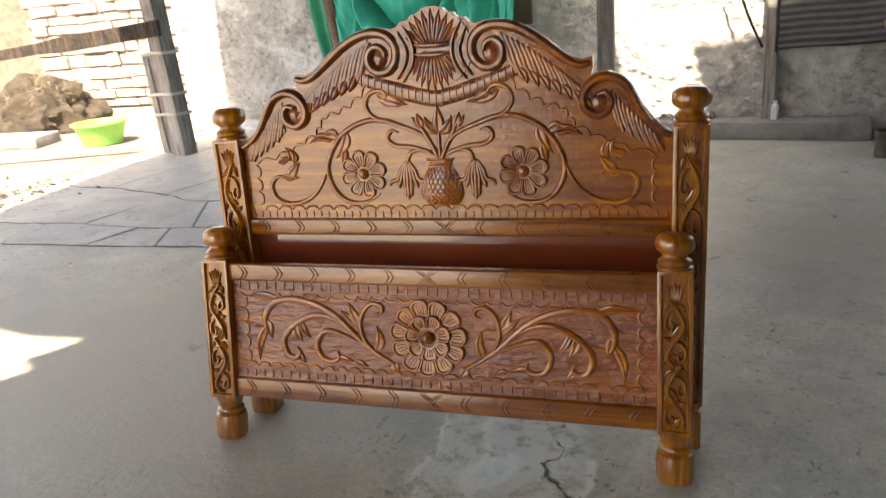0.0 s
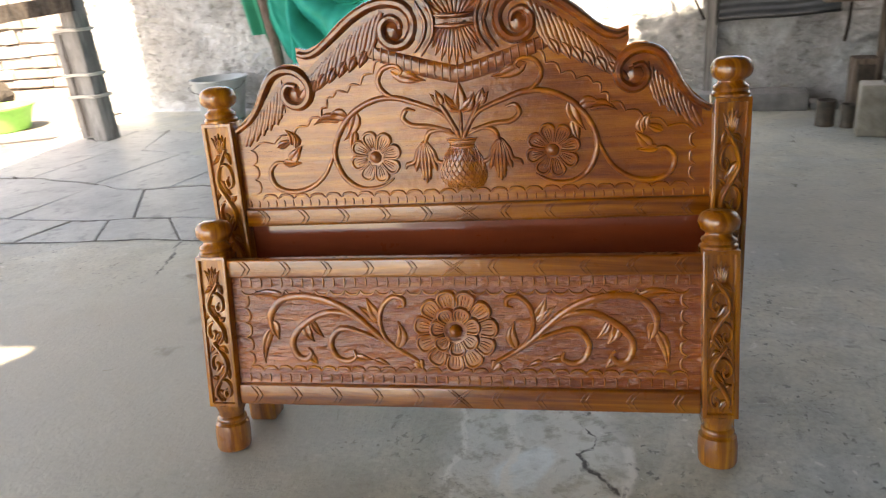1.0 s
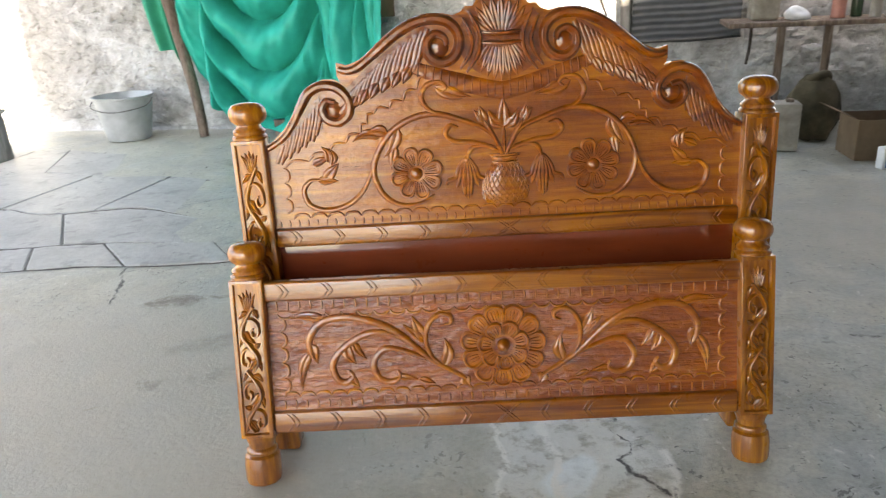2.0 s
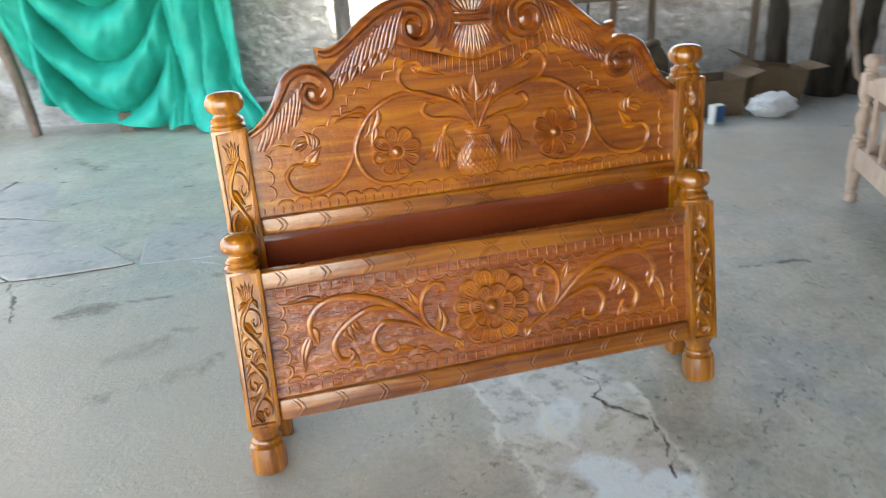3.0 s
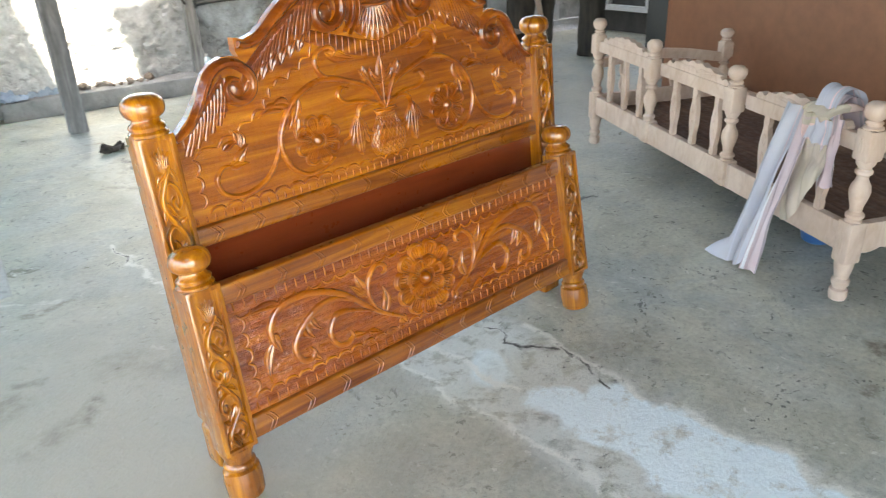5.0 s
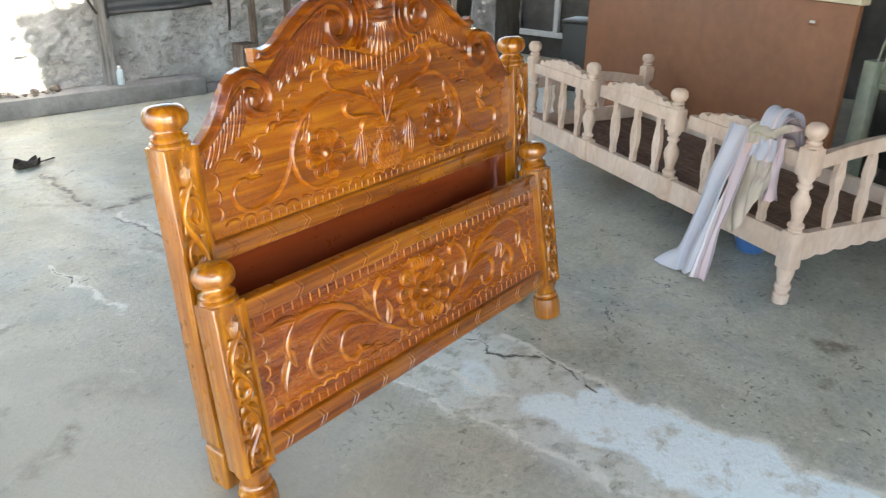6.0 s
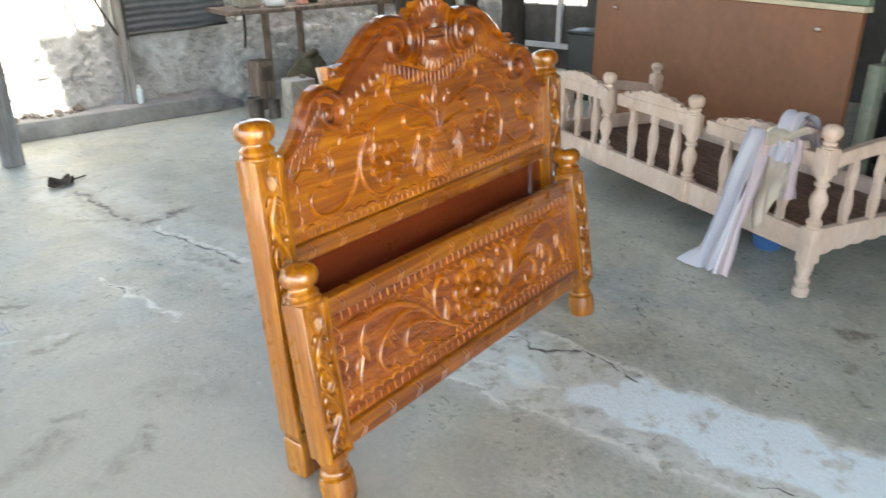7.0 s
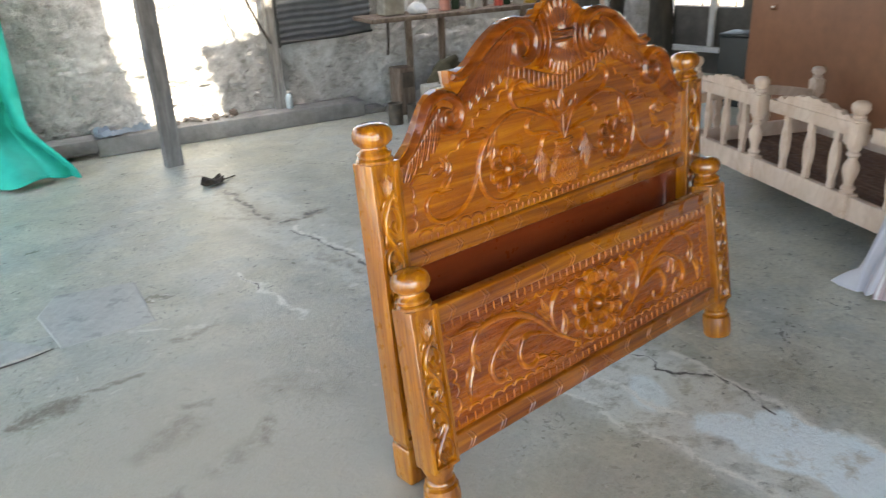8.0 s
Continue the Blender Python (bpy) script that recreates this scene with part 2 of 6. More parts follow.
GREENCLOTH = cloth_mat("turquoise_green_cloth", (0.002, 0.52, 0.42), (0.002, 0.36, 0.28), 0.5)
GREENCLOTH2 = cloth_mat("faded_green_cloth", (0.03, 0.38, 0.25), (0.02, 0.28, 0.18), 0.7)
TOWEL = cloth_mat("pale_striped_cotton", (0.50, 0.50, 0.56), (0.42, 0.42, 0.49), 0.9,
                  ((0.70, 0.035, (0.68, 0.50, 0.52)), (0.30, 0.015, (0.52, 0.52, 0.60)), (0.85, 0.015, (0.42, 0.38, 0.40))))
TOWEL3 = cloth_mat("pink_striped_cotton", (0.56, 0.47, 0.50), (0.52, 0.40, 0.43), 0.9, ((0.12, 0.05, (0.72, 0.71, 0.74)), (0.9, 0.05, (0.34, 0.30, 0.32))))
TOWEL2 = cloth_mat("pinkish_beige_cotton", (0.54, 0.45, 0.40), (0.45, 0.40, 0.31), 0.9,
                   ((0.56, 0.045, (0.66, 0.48, 0.46)), (0.18, 0.05, (0.64, 0.49, 0.46)), (0.48, 0.008, (0.48, 0.39, 0.36)), (0.64, 0.009, (0.48, 0.40, 0.37))), 1)


def segment_mask(nt, co, a, b, half, soft):
    """1 along the floor line from a to b, falling to 0 at its edges."""
    ax, ay = a
    dx, dy = b[0] - ax, b[1] - ay
    rel = put(nt, "ShaderNodeVectorMath", {0: co, 1: (ax, ay, 0)}, operation="SUBTRACT").outputs[0]
    rel = put(nt, "ShaderNodeVectorMath", {0: rel, 1: (1, 1, 0)}, operation="MULTIPLY").outputs[0]
    dot = put(nt, "ShaderNodeVectorMath", {0: rel, 1: (dx, dy, 0)}, operation="DOT_PRODUCT").outputs["Value"]
    k = put(nt, "ShaderNodeMath", {0: dot, 1: dx * dx + dy * dy}, operation="DIVIDE", use_clamp=True).outputs[0]
    foot = put(nt, "ShaderNodeVectorMath", {0: (dx, dy, 0), 3: k}, operation="SCALE").outputs[0]
    off = put(nt, "ShaderNodeVectorMath", {0: rel, 1: foot}, operation="SUBTRACT").outputs[0]
    d = put(nt, "ShaderNodeVectorMath", {0: off}, operation="LENGTH").outputs["Value"]
    return put(nt, "ShaderNodeMapRange", {0: d, 1: half, 2: half + soft, 3: 1.0, 4: 0.0}).outputs[0]


def between(nt, value, lo, hi, a=0.0, c=1.0):
    """A number that goes from a to c while value goes from lo to hi."""
    return put(nt, "ShaderNodeMapRange", {0: value, 1: lo, 2: hi, 3: a, 4: c}).outputs[0]


def floor_material():
    m, nt, b = material("worn_cement_floor")
    co = put(nt, "ShaderNodeTexCoord").outputs["Object"]
    wob = put(nt, "ShaderNodeTexNoise", {"Vector": co, "Scale": 5.0, "Detail": 5.0}).outputs["Color"]
    wob = put(nt, "ShaderNodeVectorMath", {0: wob, 1: (0.5, 0.5, 0.5)}, operation="SUBTRACT").outputs[0]
    warp = put(nt, "ShaderNodeVectorMath", {0: wob, 3: 0.22}, operation="SCALE").outputs[0]
    wco = put(nt, "ShaderNodeVectorMath", {0: co, 1: warp}, operation="ADD").outputs[0]
    big = noise_of(nt, co, 0.9, 5, 0.6, None, 0.6)
    midn = noise_of(nt, co, 4.5, 6, 0.65, None, 0.5)
    fine = noise_of(nt, co, 45, 5, 0.7)
    col = ramp(nt, big, ((0.28, (0.46, 0.455, 0.40)), (0.5, (0.57, 0.56, 0.50)), (0.72, (0.67, 0.645, 0.575))))
    col = mix(nt, between(nt, noise_of(nt, wco, 2.3, 6, 0.62, None, 1.0), 0.40, 0.56, 0.0, 0.7), col, (0.66, 0.62, 0.52))
    col = mix(nt, between(nt, noise_of(nt, wco, 1.5, 5, 0.6, (1.0, 1.3, 1.0), 0.8), 0.50, 0.62, 0.0, 0.6), col, (0.46, 0.485, 0.48))
    tone = put(nt, "ShaderNodeObjectInfo").outputs["Random"]
    col = mix(nt, 1.0, col, ramp(nt, tone, ((0.0, (0.88, 0.90, 0.92)), (1.0, (1.0, 1.0, 1.0)))), "MULTIPLY")
    col = mix(nt, 0.75, col, ramp(nt, midn, ((0.30, grey(0.64)), (0.56, grey(1.0)))), "MULTIPLY")
    col = mix(nt, 0.55, col, ramp(nt, fine, ((0.32, grey(0.55)), (0.6, grey(1.0)))), "MULTIPLY")
    col = mix(nt, 0.8, col, ramp(nt, noise_of(nt, wco, 1.9, 7, 0.7, None, 1.2), ((0.36, (0.78, 0.77, 0.72)), (0.6, grey(1.0)))), "MULTIPLY")
    col = mix(nt, 1.0, col, (0.94, 0.98, 0.975), "MULTIPLY")
    crowd = between(nt, noise_of(nt, co, 3.2, 4, 0.6), 0.44, 0.58, 0.15, 1)
    pits = put(nt, "ShaderNodeMath", {0: between(nt, noise_of(nt, wco, 38, 3, 0.6), 0.61, 0.65, 0, 0.85), 1: crowd}, operation="MULTIPLY").outputs[0]
    col = mix(nt, pits, col, (0.10, 0.105, 0.095))
    flecks = between(nt, noise_of(nt, wco, 21, 3, 0.6), 0.66, 0.70, 0, 0.6)
    col = mix(nt, flecks, col, (0.72, 0.71, 0.66))
    specks = between(nt, noise_of(nt, co, 24, 5, 0.82), 0.62, 0.69, 0, 0.8)
    col = mix(nt, specks, col, (0.12, 0.118, 0.11))
    blot = put(nt, "ShaderNodeMath", {0: between(nt, noise_of(nt, co, 9, 6, 0.75), 0.58, 0.67, 0, 1), 1: 0.55}, operation="MULTIPLY").outputs[0]
    col = mix(nt, blot, col, (0.16, 0.157, 0.145))
    holes = between(nt, noise_of(nt, co, 11, 6, 0.7), 0.40, 0.50, 0, 1)

    def any_of(segments):
        """The union of some floor lines, each with its own strength."""
        out = None
        for a, c, half, soft, k in segments:
            s = put(nt, "ShaderNodeMath", {0: segment_mask(nt, wco, a, c, half, soft), 1: k}, operation="MULTIPLY").outputs[0]
            out = s if out is None else put(nt, "ShaderNodeMath", {0: out, 1: s}, operation="MAXIMUM").outputs[0]
        return out

    def both_of(a, c):
        return put(nt, "ShaderNodeMath", {0: a, 1: c}, operation="MULTIPLY").outputs[0]
    # trodden earth, partly darkened for weaker light, and the trench filled with paler cement
    col = mix(nt, both_of(any_of([((-2.3, 0.2), (-1.05, 0.5), 0.55, 0.95, 0.9)]), between(nt, big, 0.3, 0.6, 0.6, 1.0)), col, (0.40, 0.372, 0.305))
    col = mix(nt, both_of(any_of([((0.16, 3.4), (0.20, 0.4), 0.20, 0.05, 0.30), ((0.20, 0.4), (0.24, -1.9), 0.21, 0.08, 0.66)]), holes), col, (0.70, 0.72, 0.68))
    # the dimness of the floor beyond the cot, put in as darker grey
    col = mix(nt, any_of([((1.5, 2.0), (3.6, 2.2), 0.35, 0.75, 0.5)]), col, (0.29, 0.295, 0.27))
    # spilled white cement
    spill = between(nt, noise_of(nt, co, 7, 6, 0.75), 0.36, 0.47, 0.1, 1)
    col = mix(nt, both_of(any_of([((0.20, -0.30), (0.24, -1.8), 0.072, 0.03, 0.96), ((0.34, -0.42), (0.37, -1.8), 0.078, 0.03, 0.96), ((0.22, 0.02), (0.17, -0.06), 0.055, 0.03, 0.55)]), spill), col, (0.78, 0.88, 0.91))
    # pale scratches and low ridges
    lines = any_of([
        ((-0.03, 0.34), (0.0, -0.52), 0.006, 0.012, 0.75), ((0.0, -0.52), (0.07, -1.7), 0.006, 0.012, 0.75), ((0.13, 0.34), (0.15, -0.18), 0.008, 0.014, 0.75),
        ((0.47, 0.10), (0.43, -0.53), 0.008, 0.016, 0.7), ((0.43, -0.53), (0.49, -1.7), 0.008, 0.016, 0.7), ((0.17, 2.42), (0.18, 2.0), 0.010, 0.016, 0.8),
        ((0.18, 2.0), (0.20, 1.60), 0.010, 0.016, 0.8), ((-0.37, 2.0), (-0.38, 1.35), 0.008, 0.016, 0.8), ((-1.0, 1.79), (-0.70, 1.63), 0.005, 0.012, 0.4)])
    lines = both_of(lines, holes)
    col = mix(nt, lines, col, (0.76, 0.755, 0.70))
    # dirt in hollows
    dirt = any_of([
        ((0.21, 3.45), (0.14, 2.84), 0.03, 0.06, 0.6), ((0.14, 2.84), (0.16, 2.52), 0.04, 0.05, 0.6), ((0.16, 2.53), (0.46, 2.55), 0.018, 0.03, 0.85), ((0.05, 2.75), (-0.12, 2.9), 0.01, 0.03, 0.6), ((0.06, 1.95), (0.09, 1.6), 0.015, 0.03, 0.6),
        ((-1.52, 1.37), (-1.34, 1.39), 0.05, 0.03, 0.95), ((-1.23, 0.90), (-1.11, 0.95), 0.02, 0.07, 0.5), ((-0.73, 1.62), (-0.87, 1.58), 0.012, 0.025, 0.75), ((-1.14, 0.68), (-0.92, 0.74), 0.012, 0.06, 0.45), ((-1.32, 0.63), (-1.29, 0.62), 0.015, 0.03, 0.7),
        ((-0.92, 0.72), (-0.88, 0.80), 0.02, 0.03, 0.7), ((-1.06, 1.07), (-0.98, 1.04), 0.012, 0.03, 0.6), ((-1.30, 1.42), (-1.10, 1.39), 0.008, 0.02, 0.8), ((-1.05, 3.68), (-0.97, 3.69), 0.012, 0.02, 0.9), ((0.16, 3.90), (0.24, 3.86), 0.02, 0.03, 0.7), ((-1.97, 4.25), (-1.72, 3.88), 0.02, 0.05, 0.7),
        ((1.21, -0.92), (1.24, -0.98), 0.025, 0.03, 0.95), ((0.94, -1.0), (0.98, -1.0), 0.012, 0.02, 0.9), ((0.55, -0.2), (0.75, -0.28), 0.05, 0.10, 0.3), ((0.39, -0.06), (0.42, -0.14), 0.01, 0.02, 0.6), ((-0.75, 0.95), (-0.6, 0.8), 0.03, 0.08, 0.35)])
    grime = between(nt, noise_of(nt, co, 14, 6, 0.75), 0.38, 0.56, 0.0, 1.0)
    col = mix(nt, both_of(dirt, grime), col, (0.175, 0.145, 0.105))
    cracks = None
    for a, c, half in (
        ((0.37, 0.27), (0.33, 0.22), 0.004), ((0.33, 0.22), (0.38, 0.08), 0.002), ((0.38, 0.08), (0.36, 0.02), 0.002), ((0.36, 0.02), (0.43, -0.16), 0.004), ((0.46, -0.08), (0.44, -0.24), 0.004), ((0.44, -0.24), (0.38, -0.37), 0.003), ((0.21, 3.4), (0.14, 2.62), 0.008), ((0.16, 2.53), (0.42, 2.55), 0.008), ((0.13, 2.38), (0.16, 1.64), 0.005),
        ((1.42, 0.74), (1.76, 0.69), 0.005), ((-2.36, 3.74), (-1.94, 3.62), 0.005), ((-0.37, 1.95), (-0.38, 1.75), 0.003), ((-1.87, 1.85), (-1.74, 1.40), 0.004), ((0.06, -0.9), (0.12, -1.25), 0.002),
    ):
        s = segment_mask(nt, wco, a, c, half, half * 1.5)
        cracks = s if cracks is None else put(nt, "ShaderNodeMath", {0: cracks, 1: s}, operation="MAXIMUM").outputs[0]
    cracks = put(nt, "ShaderNodeMath", {0: cracks, 1: between(nt, noise_of(nt, co, 16, 5, 0.7), 0.40, 0.54, 0.0, 1)}, operation="MULTIPLY").outputs[0]
    col = mix(nt, cracks, col, (0.05, 0.048, 0.043))
    nt.links.new(col, b.inputs["Base Color"])
    nt.links.new(between(nt, midn, 0.3, 0.7, 0.26, 0.47), b.inputs["Roughness"])
    h = put(nt, "ShaderNodeMath", {0: midn, 1: fine}, operation="ADD").outputs[0]
    relief(nt, b, h, 0.35, 0.012)
    return m


FLOOR = floor_material()


# ---- mesh helpers ----
def part(name, bm, mat, parent=None, label="", smooth=True):
    me = bpy.data.meshes.new(name)
    bmesh.ops.recalc_face_normals(bm, faces=bm.faces)
    bm.to_mesh(me)
    bm.free()
    me.materials.append(mat)
    if smooth:
        me.shade_smooth()
        me.set_sharp_from_angle(angle=radians(38))
    ob = new(name, me)
    ob.parent = parent
    return tagged(ob, label) if label else ob


def thing(name, m, label, category, group=""):
    e = new(name)
    e.matrix_world = m
    e.empty_display_size = 0.1
    return tagged(e, label, category, group)


def box(bm, x0, x1, y0, y1, z0, z1, bevel=0.0, seg=1):
    made = bmesh.ops.create_cube(bm, size=1.0, matrix=Matrix.LocRotScale(((x0 + x1) / 2, (y0 + y1) / 2, (z0 + z1) / 2), None, (x1 - x0, y1 - y0, z1 - z0)))
    if bevel:
        edges = list({e for v in made["verts"] for e in v.link_edges})
        bmesh.ops.bevel(bm, geom=edges, offset=bevel, segments=seg, profile=0.5, affect="EDGES")


def lathe(bm, profile, cx=0.0, cy=0.0, segs=20, m=None):
    """Turn a profile of (radius, height) about an upright axis."""
    rings = []
    for r, z in profile:
        ring = []
        for i in range(segs):
            a = 2 * math.pi * i / segs
            p = Vector((cx + r * math.cos(a), cy + r * math.sin(a), z))
            ring.append(bm.verts.new(m @ p if m else p))
        rings.append(ring)
    for a, c in zip(rings, rings[1:]):
        for i in range(segs):
            bm.faces.new((a[i], a[(i + 1) % segs], c[(i + 1) % segs], c[i]))
    bm.faces.new(list(reversed(rings[0])))
    bm.faces.new(rings[-1])


def curve_through(pts, n=8):
    """A smooth line through the points."""
    pts = [Vector(p) for p in pts]
    out = []
    for i in range(len(pts) - 1):
        p0, p1, p2, p3 = pts[max(i - 1, 0)], pts[i], pts[i + 1], pts[min(i + 2, len(pts) - 1)]
        for k in range(n):
            t = k / n
            out.append(0.5 * (2 * p1 + (p2 - p0) * t + (2 * p0 - 5 * p1 + 4 * p2 - p3) * t * t + (3 * p1 - p0 - 3 * p2 + p3) * t ** 3))
    out.append(pts[-1])
    return out


def tube(bm, pts, radius, segs=8, n=6):
    """A round bar along a line in space; radius: a number or a function of 0..1."""
    line = curve_through(pts, n)
    rings = []
    for i, p in enumerate(line):
        d = (line[min(i + 1, len(line) - 1)] - line[max(i - 1, 0)]).normalized()
        side = d.cross(Vector((0.13, 0.21, 0.97))).normalized()
        up = side.cross(d)
        r = radius(i / (len(line) - 1)) if callable(radius) else radius
        rings.append([bm.verts.new(p + r * (math.cos(2 * math.pi * k / segs) * side + math.sin(2 * math.pi * k / segs) * up)) for k in range(segs)])
    for a, c in zip(rings, rings[1:]):
        for k in range(segs):
            bm.faces.new((a[k], a[(k + 1) % segs], c[(k + 1) % segs], c[k]))
    bm.faces.new(rings[0])
    bm.faces.new(list(reversed(rings[-1])))


def stroke(bm, pts, width, height, y, taper=(0.35, 0.35), n=7):
    """A carved half-round ridge on a board that faces -y, along (x, z) points."""
    height *= 0.80
    line = curve_through([(a, 0, c) for a, c in pts], n)
    count = len(line) - 1
    rows = []
    for i, p in enumerate(line):
        d = (line[min(i + 1, count)] - line[max(i - 1, 0)]).normalized()
        side = Vector((-d.z, 0, d.x))
        t = i / count
        k = min(1.0, taper[0] + (1 - taper[0]) * t * 4, taper[1] + (1 - taper[1]) * (1 - t) * 4)
        row = []
        for q in (-1.0, -0.72, -0.3, 0.3, 0.72, 1.0):
            o = p + side * (q * width * 0.5 * k)
            row.append(bm.verts.new((o.x, y + 0.002 - (height * math.sqrt(max(0, 1 - q * q)) * (0.55 + 0.45 * k) + (0.0 if abs(q) == 1 else 0.002)), o.z)))
        rows.append(row)
    for a, c in zip(rows, rows[1:]):
        for k in range(5):
            bm.faces.new((a[k], a[k + 1], c[k + 1], c[k]))
    bm.faces.new(rows[0])
    bm.faces.new(list(reversed(rows[-1])))


def leaf(bm, base, tip, width, height, y, bend=0.0, groove=0.35, blunt=0.6):
    """A carved domed leaf with a sunk vein, from base to tip in (x, z)."""
    height *= 0.62
    b0, t0 = Vector((base[0], 0, base[1])), Vector((tip[0], 0, tip[1]))
    d = t0 - b0
    side = Vector((-d.z, 0, d.x)).normalized()
    rows = []
    for i in range(8):
        t = i / 7
        w = width * 0.5 * (math.sin(math.pi * min(1, max(0, t)) ** blunt) * 0.96 + 0.04)
        mid = b0 + d * t + side * bend * math.sin(math.pi * t)
        row = []
        for q in (-1, -0.7, -0.35, 0, 0.35, 0.7, 1):
            h = height * (1 - abs(q) ** 4) ** 0.6 * (1 - (groove if q == 0 else 0)) * (0.7 + 0.3 * math.sin(math.pi * (0.1 + 0.8 * t)))
            o = mid + side * (w * q)
            row.append(bm.verts.new((o.x, y + 0.002 - h, o.z)))
        rows.append(row)
    for a, c in zip(rows, rows[1:]):
        for k in range(6):
            bm.faces.new((a[k], a[k + 1], c[k + 1], c[k]))


def rosette(bm, cx, cz, r0, r1, count, height, y, turn, only):
    """One of a ring of round petals: a low dished floor, a raised rim about it and ribs that run outwards."""
    mid, half = turn + 2 * math.pi * only / count, math.pi / count
    long = r1 - r0

    def at(u, v):
        r, t = r0 + long * v, mid + u * half
        return (cx + r * math.cos(t), cz + r * math.sin(t))
    across, along = (-1.0, -0.6, -0.2, 0.2, 0.6, 1.0), (-0.15, 0.25, 0.55, 0.8, 0.93)
    grid = []
    for u in across:
        reach = 0.80 + 0.20 * math.sqrt(max(0.0, 1 - u * u))
        grid.append([bm.verts.new((at(u, v * reach)[0], y + 0.002 - height * (0.45 + 0.16 * v), at(u, v * reach)[1])) for v in along])
    for p, q in zip(grid, grid[1:]):
        for k in range(len(along) - 1):
            bm.faces.new((p[k], p[k + 1], q[k + 1], q[k]))
    width = half * r1 * 0.36
    rim = [(-0.78, 0.0), (-0.86, 0.32), (-0.84, 0.62), (-0.66, 0.82), (-0.36, 0.93), (0.0, 0.965), (0.36, 0.93), (0.66, 0.82), (0.84, 0.62), (0.86, 0.32), (0.78, 0.0)]
    stroke(bm, [at(*p) for p in rim], width, height * 1.25, y, (0.6, 0.6), 2)
    for u in (-0.33, 0.02, 0.36):
        stroke(bm, [at(u * 0.8, 0.05), at(u, 0.4), at(u * 0.9, 0.74)], width * 0.55, height * 0.78, y, (0.6, 0.4), 2)


def dome(bm, cx, cz, r, height, y, segs=14, rings=4):
    last = None
    for j in range(rings + 1):
        a = math.pi / 2 * j / rings
        rr, h = r * math.cos(a), height * math.sin(a)
        if j == rings:
            top = bm.verts.new((cx, y - height, cz))
            for i in range(segs):
                bm.faces.new((last[i], last[(i + 1) % segs], top))
            break
        ring = [bm.verts.new((cx + rr * math.cos(2 * math.pi * i / segs), y + 0.002 - h, cz + rr * math.sin(2 * math.pi * i / segs))) for i in range(segs)]
        if last:
            for i in range(segs):
                bm.faces.new((last[i], last[(i + 1) % segs], ring[(i + 1) % segs], ring[i]))
        last = ring


def slab_from(bm, outline, y0, y1):
    """A board of the given (x, z) outline, from y0 back to y1."""
    front = [bm.verts.new((a, y0, c)) for a, c in outline]
    back = [bm.verts.new((a, y1, c)) for a, c in outline]
    n = len(outline)
    bm.faces.new(front)
    bm.faces.new(list(reversed(back)))
    for i in range(n):
        bm.faces.new((front[i], back[i], back[(i + 1) % n], front[(i + 1) % n]))


def sheet(bm, fn, nu, nv, thick=0.0, uv=True):
    """A cloth: fn(u, v) gives its place for u, v from 0 to 1."""
    grid = [[bm.verts.new(fn(i / nu, j / nv)) for j in range(nv + 1)] for i in range(nu + 1)]
    layer = bm.loops.layers.uv.new("UVMap") if uv else None
    for i in range(nu):
        for j in range(nv):
            f = bm.faces.new((grid[i][j], grid[i + 1][j], grid[i + 1][j + 1], grid[i][j + 1]))
            if layer:
                for loop, (a, c) in zip(f.loops, ((i, j), (i + 1, j), (i + 1, j + 1), (i, j + 1))):
                    loop[layer].uv = (a / nu, c / nv)


def both(pts):
    return [(-a, c) for a, c in pts]


# ---- the room: its back wall runs along ALONG, OUT points through it ----
ORIGIN, TURNED = Vector((0.3, 4.95, 0)), -10.2
ALONG, OUT = Vector((0.984, -0.177, 0)), Vector((0.177, 0.984, 0))
ROOM = pose(0.3, 4.95, 0, 0, 0, TURNED)


def room(s, d, z=0.0):
    return ORIGIN + ALONG * s + OUT * d + Vector((0, 0, z))


def structure(name, bm, mat, m=None, label="", smooth=False):
    ob = part(name, bm, mat, None, "", smooth)
    if m:
        ob.matrix_world = m
    return tagged(ob, label, "", "", "structure")


bm = bmesh.new()
box(bm, -300, 300, -300, 300, -0.3, -0.04)
structure("ground", bm, EARTH, None, "dry pale earth around the shed")
bm = bmesh.new()
box(bm, -4.75, 6.4, -4.6, 6.6, -0.2, 0.0)
floor = structure("floor", bm, FLOOR, None, "worn grey cement floor with stains and cracks")

def rubble(s, z):
    """How far the rough stones under the whitewash stand out from the wall."""
    p = Vector((s + 0.05 * noise.noise(Vector((s * 5, 3, z * 5))), 0, z * 1.5 + 0.05 * noise.noise(Vector((s * 5, 9, z * 5)))))
    near, far = noise.voronoi(p * 9.5)[0][:2]
    bare = min(1.0, max(0.15, 0.55 + 0.9 * noise.noise(Vector((s * 0.8, 1, z * 1.1))) + 0.10 * (s > 0.6)))
    return bare * 0.022 * min(1.0, (far - near) * 3.2) + 0.012 * noise.noise(p * 9) + 0.009 * noise.noise(p * 26) + 0.02 * noise.noise(p * 1.5) - 0.034


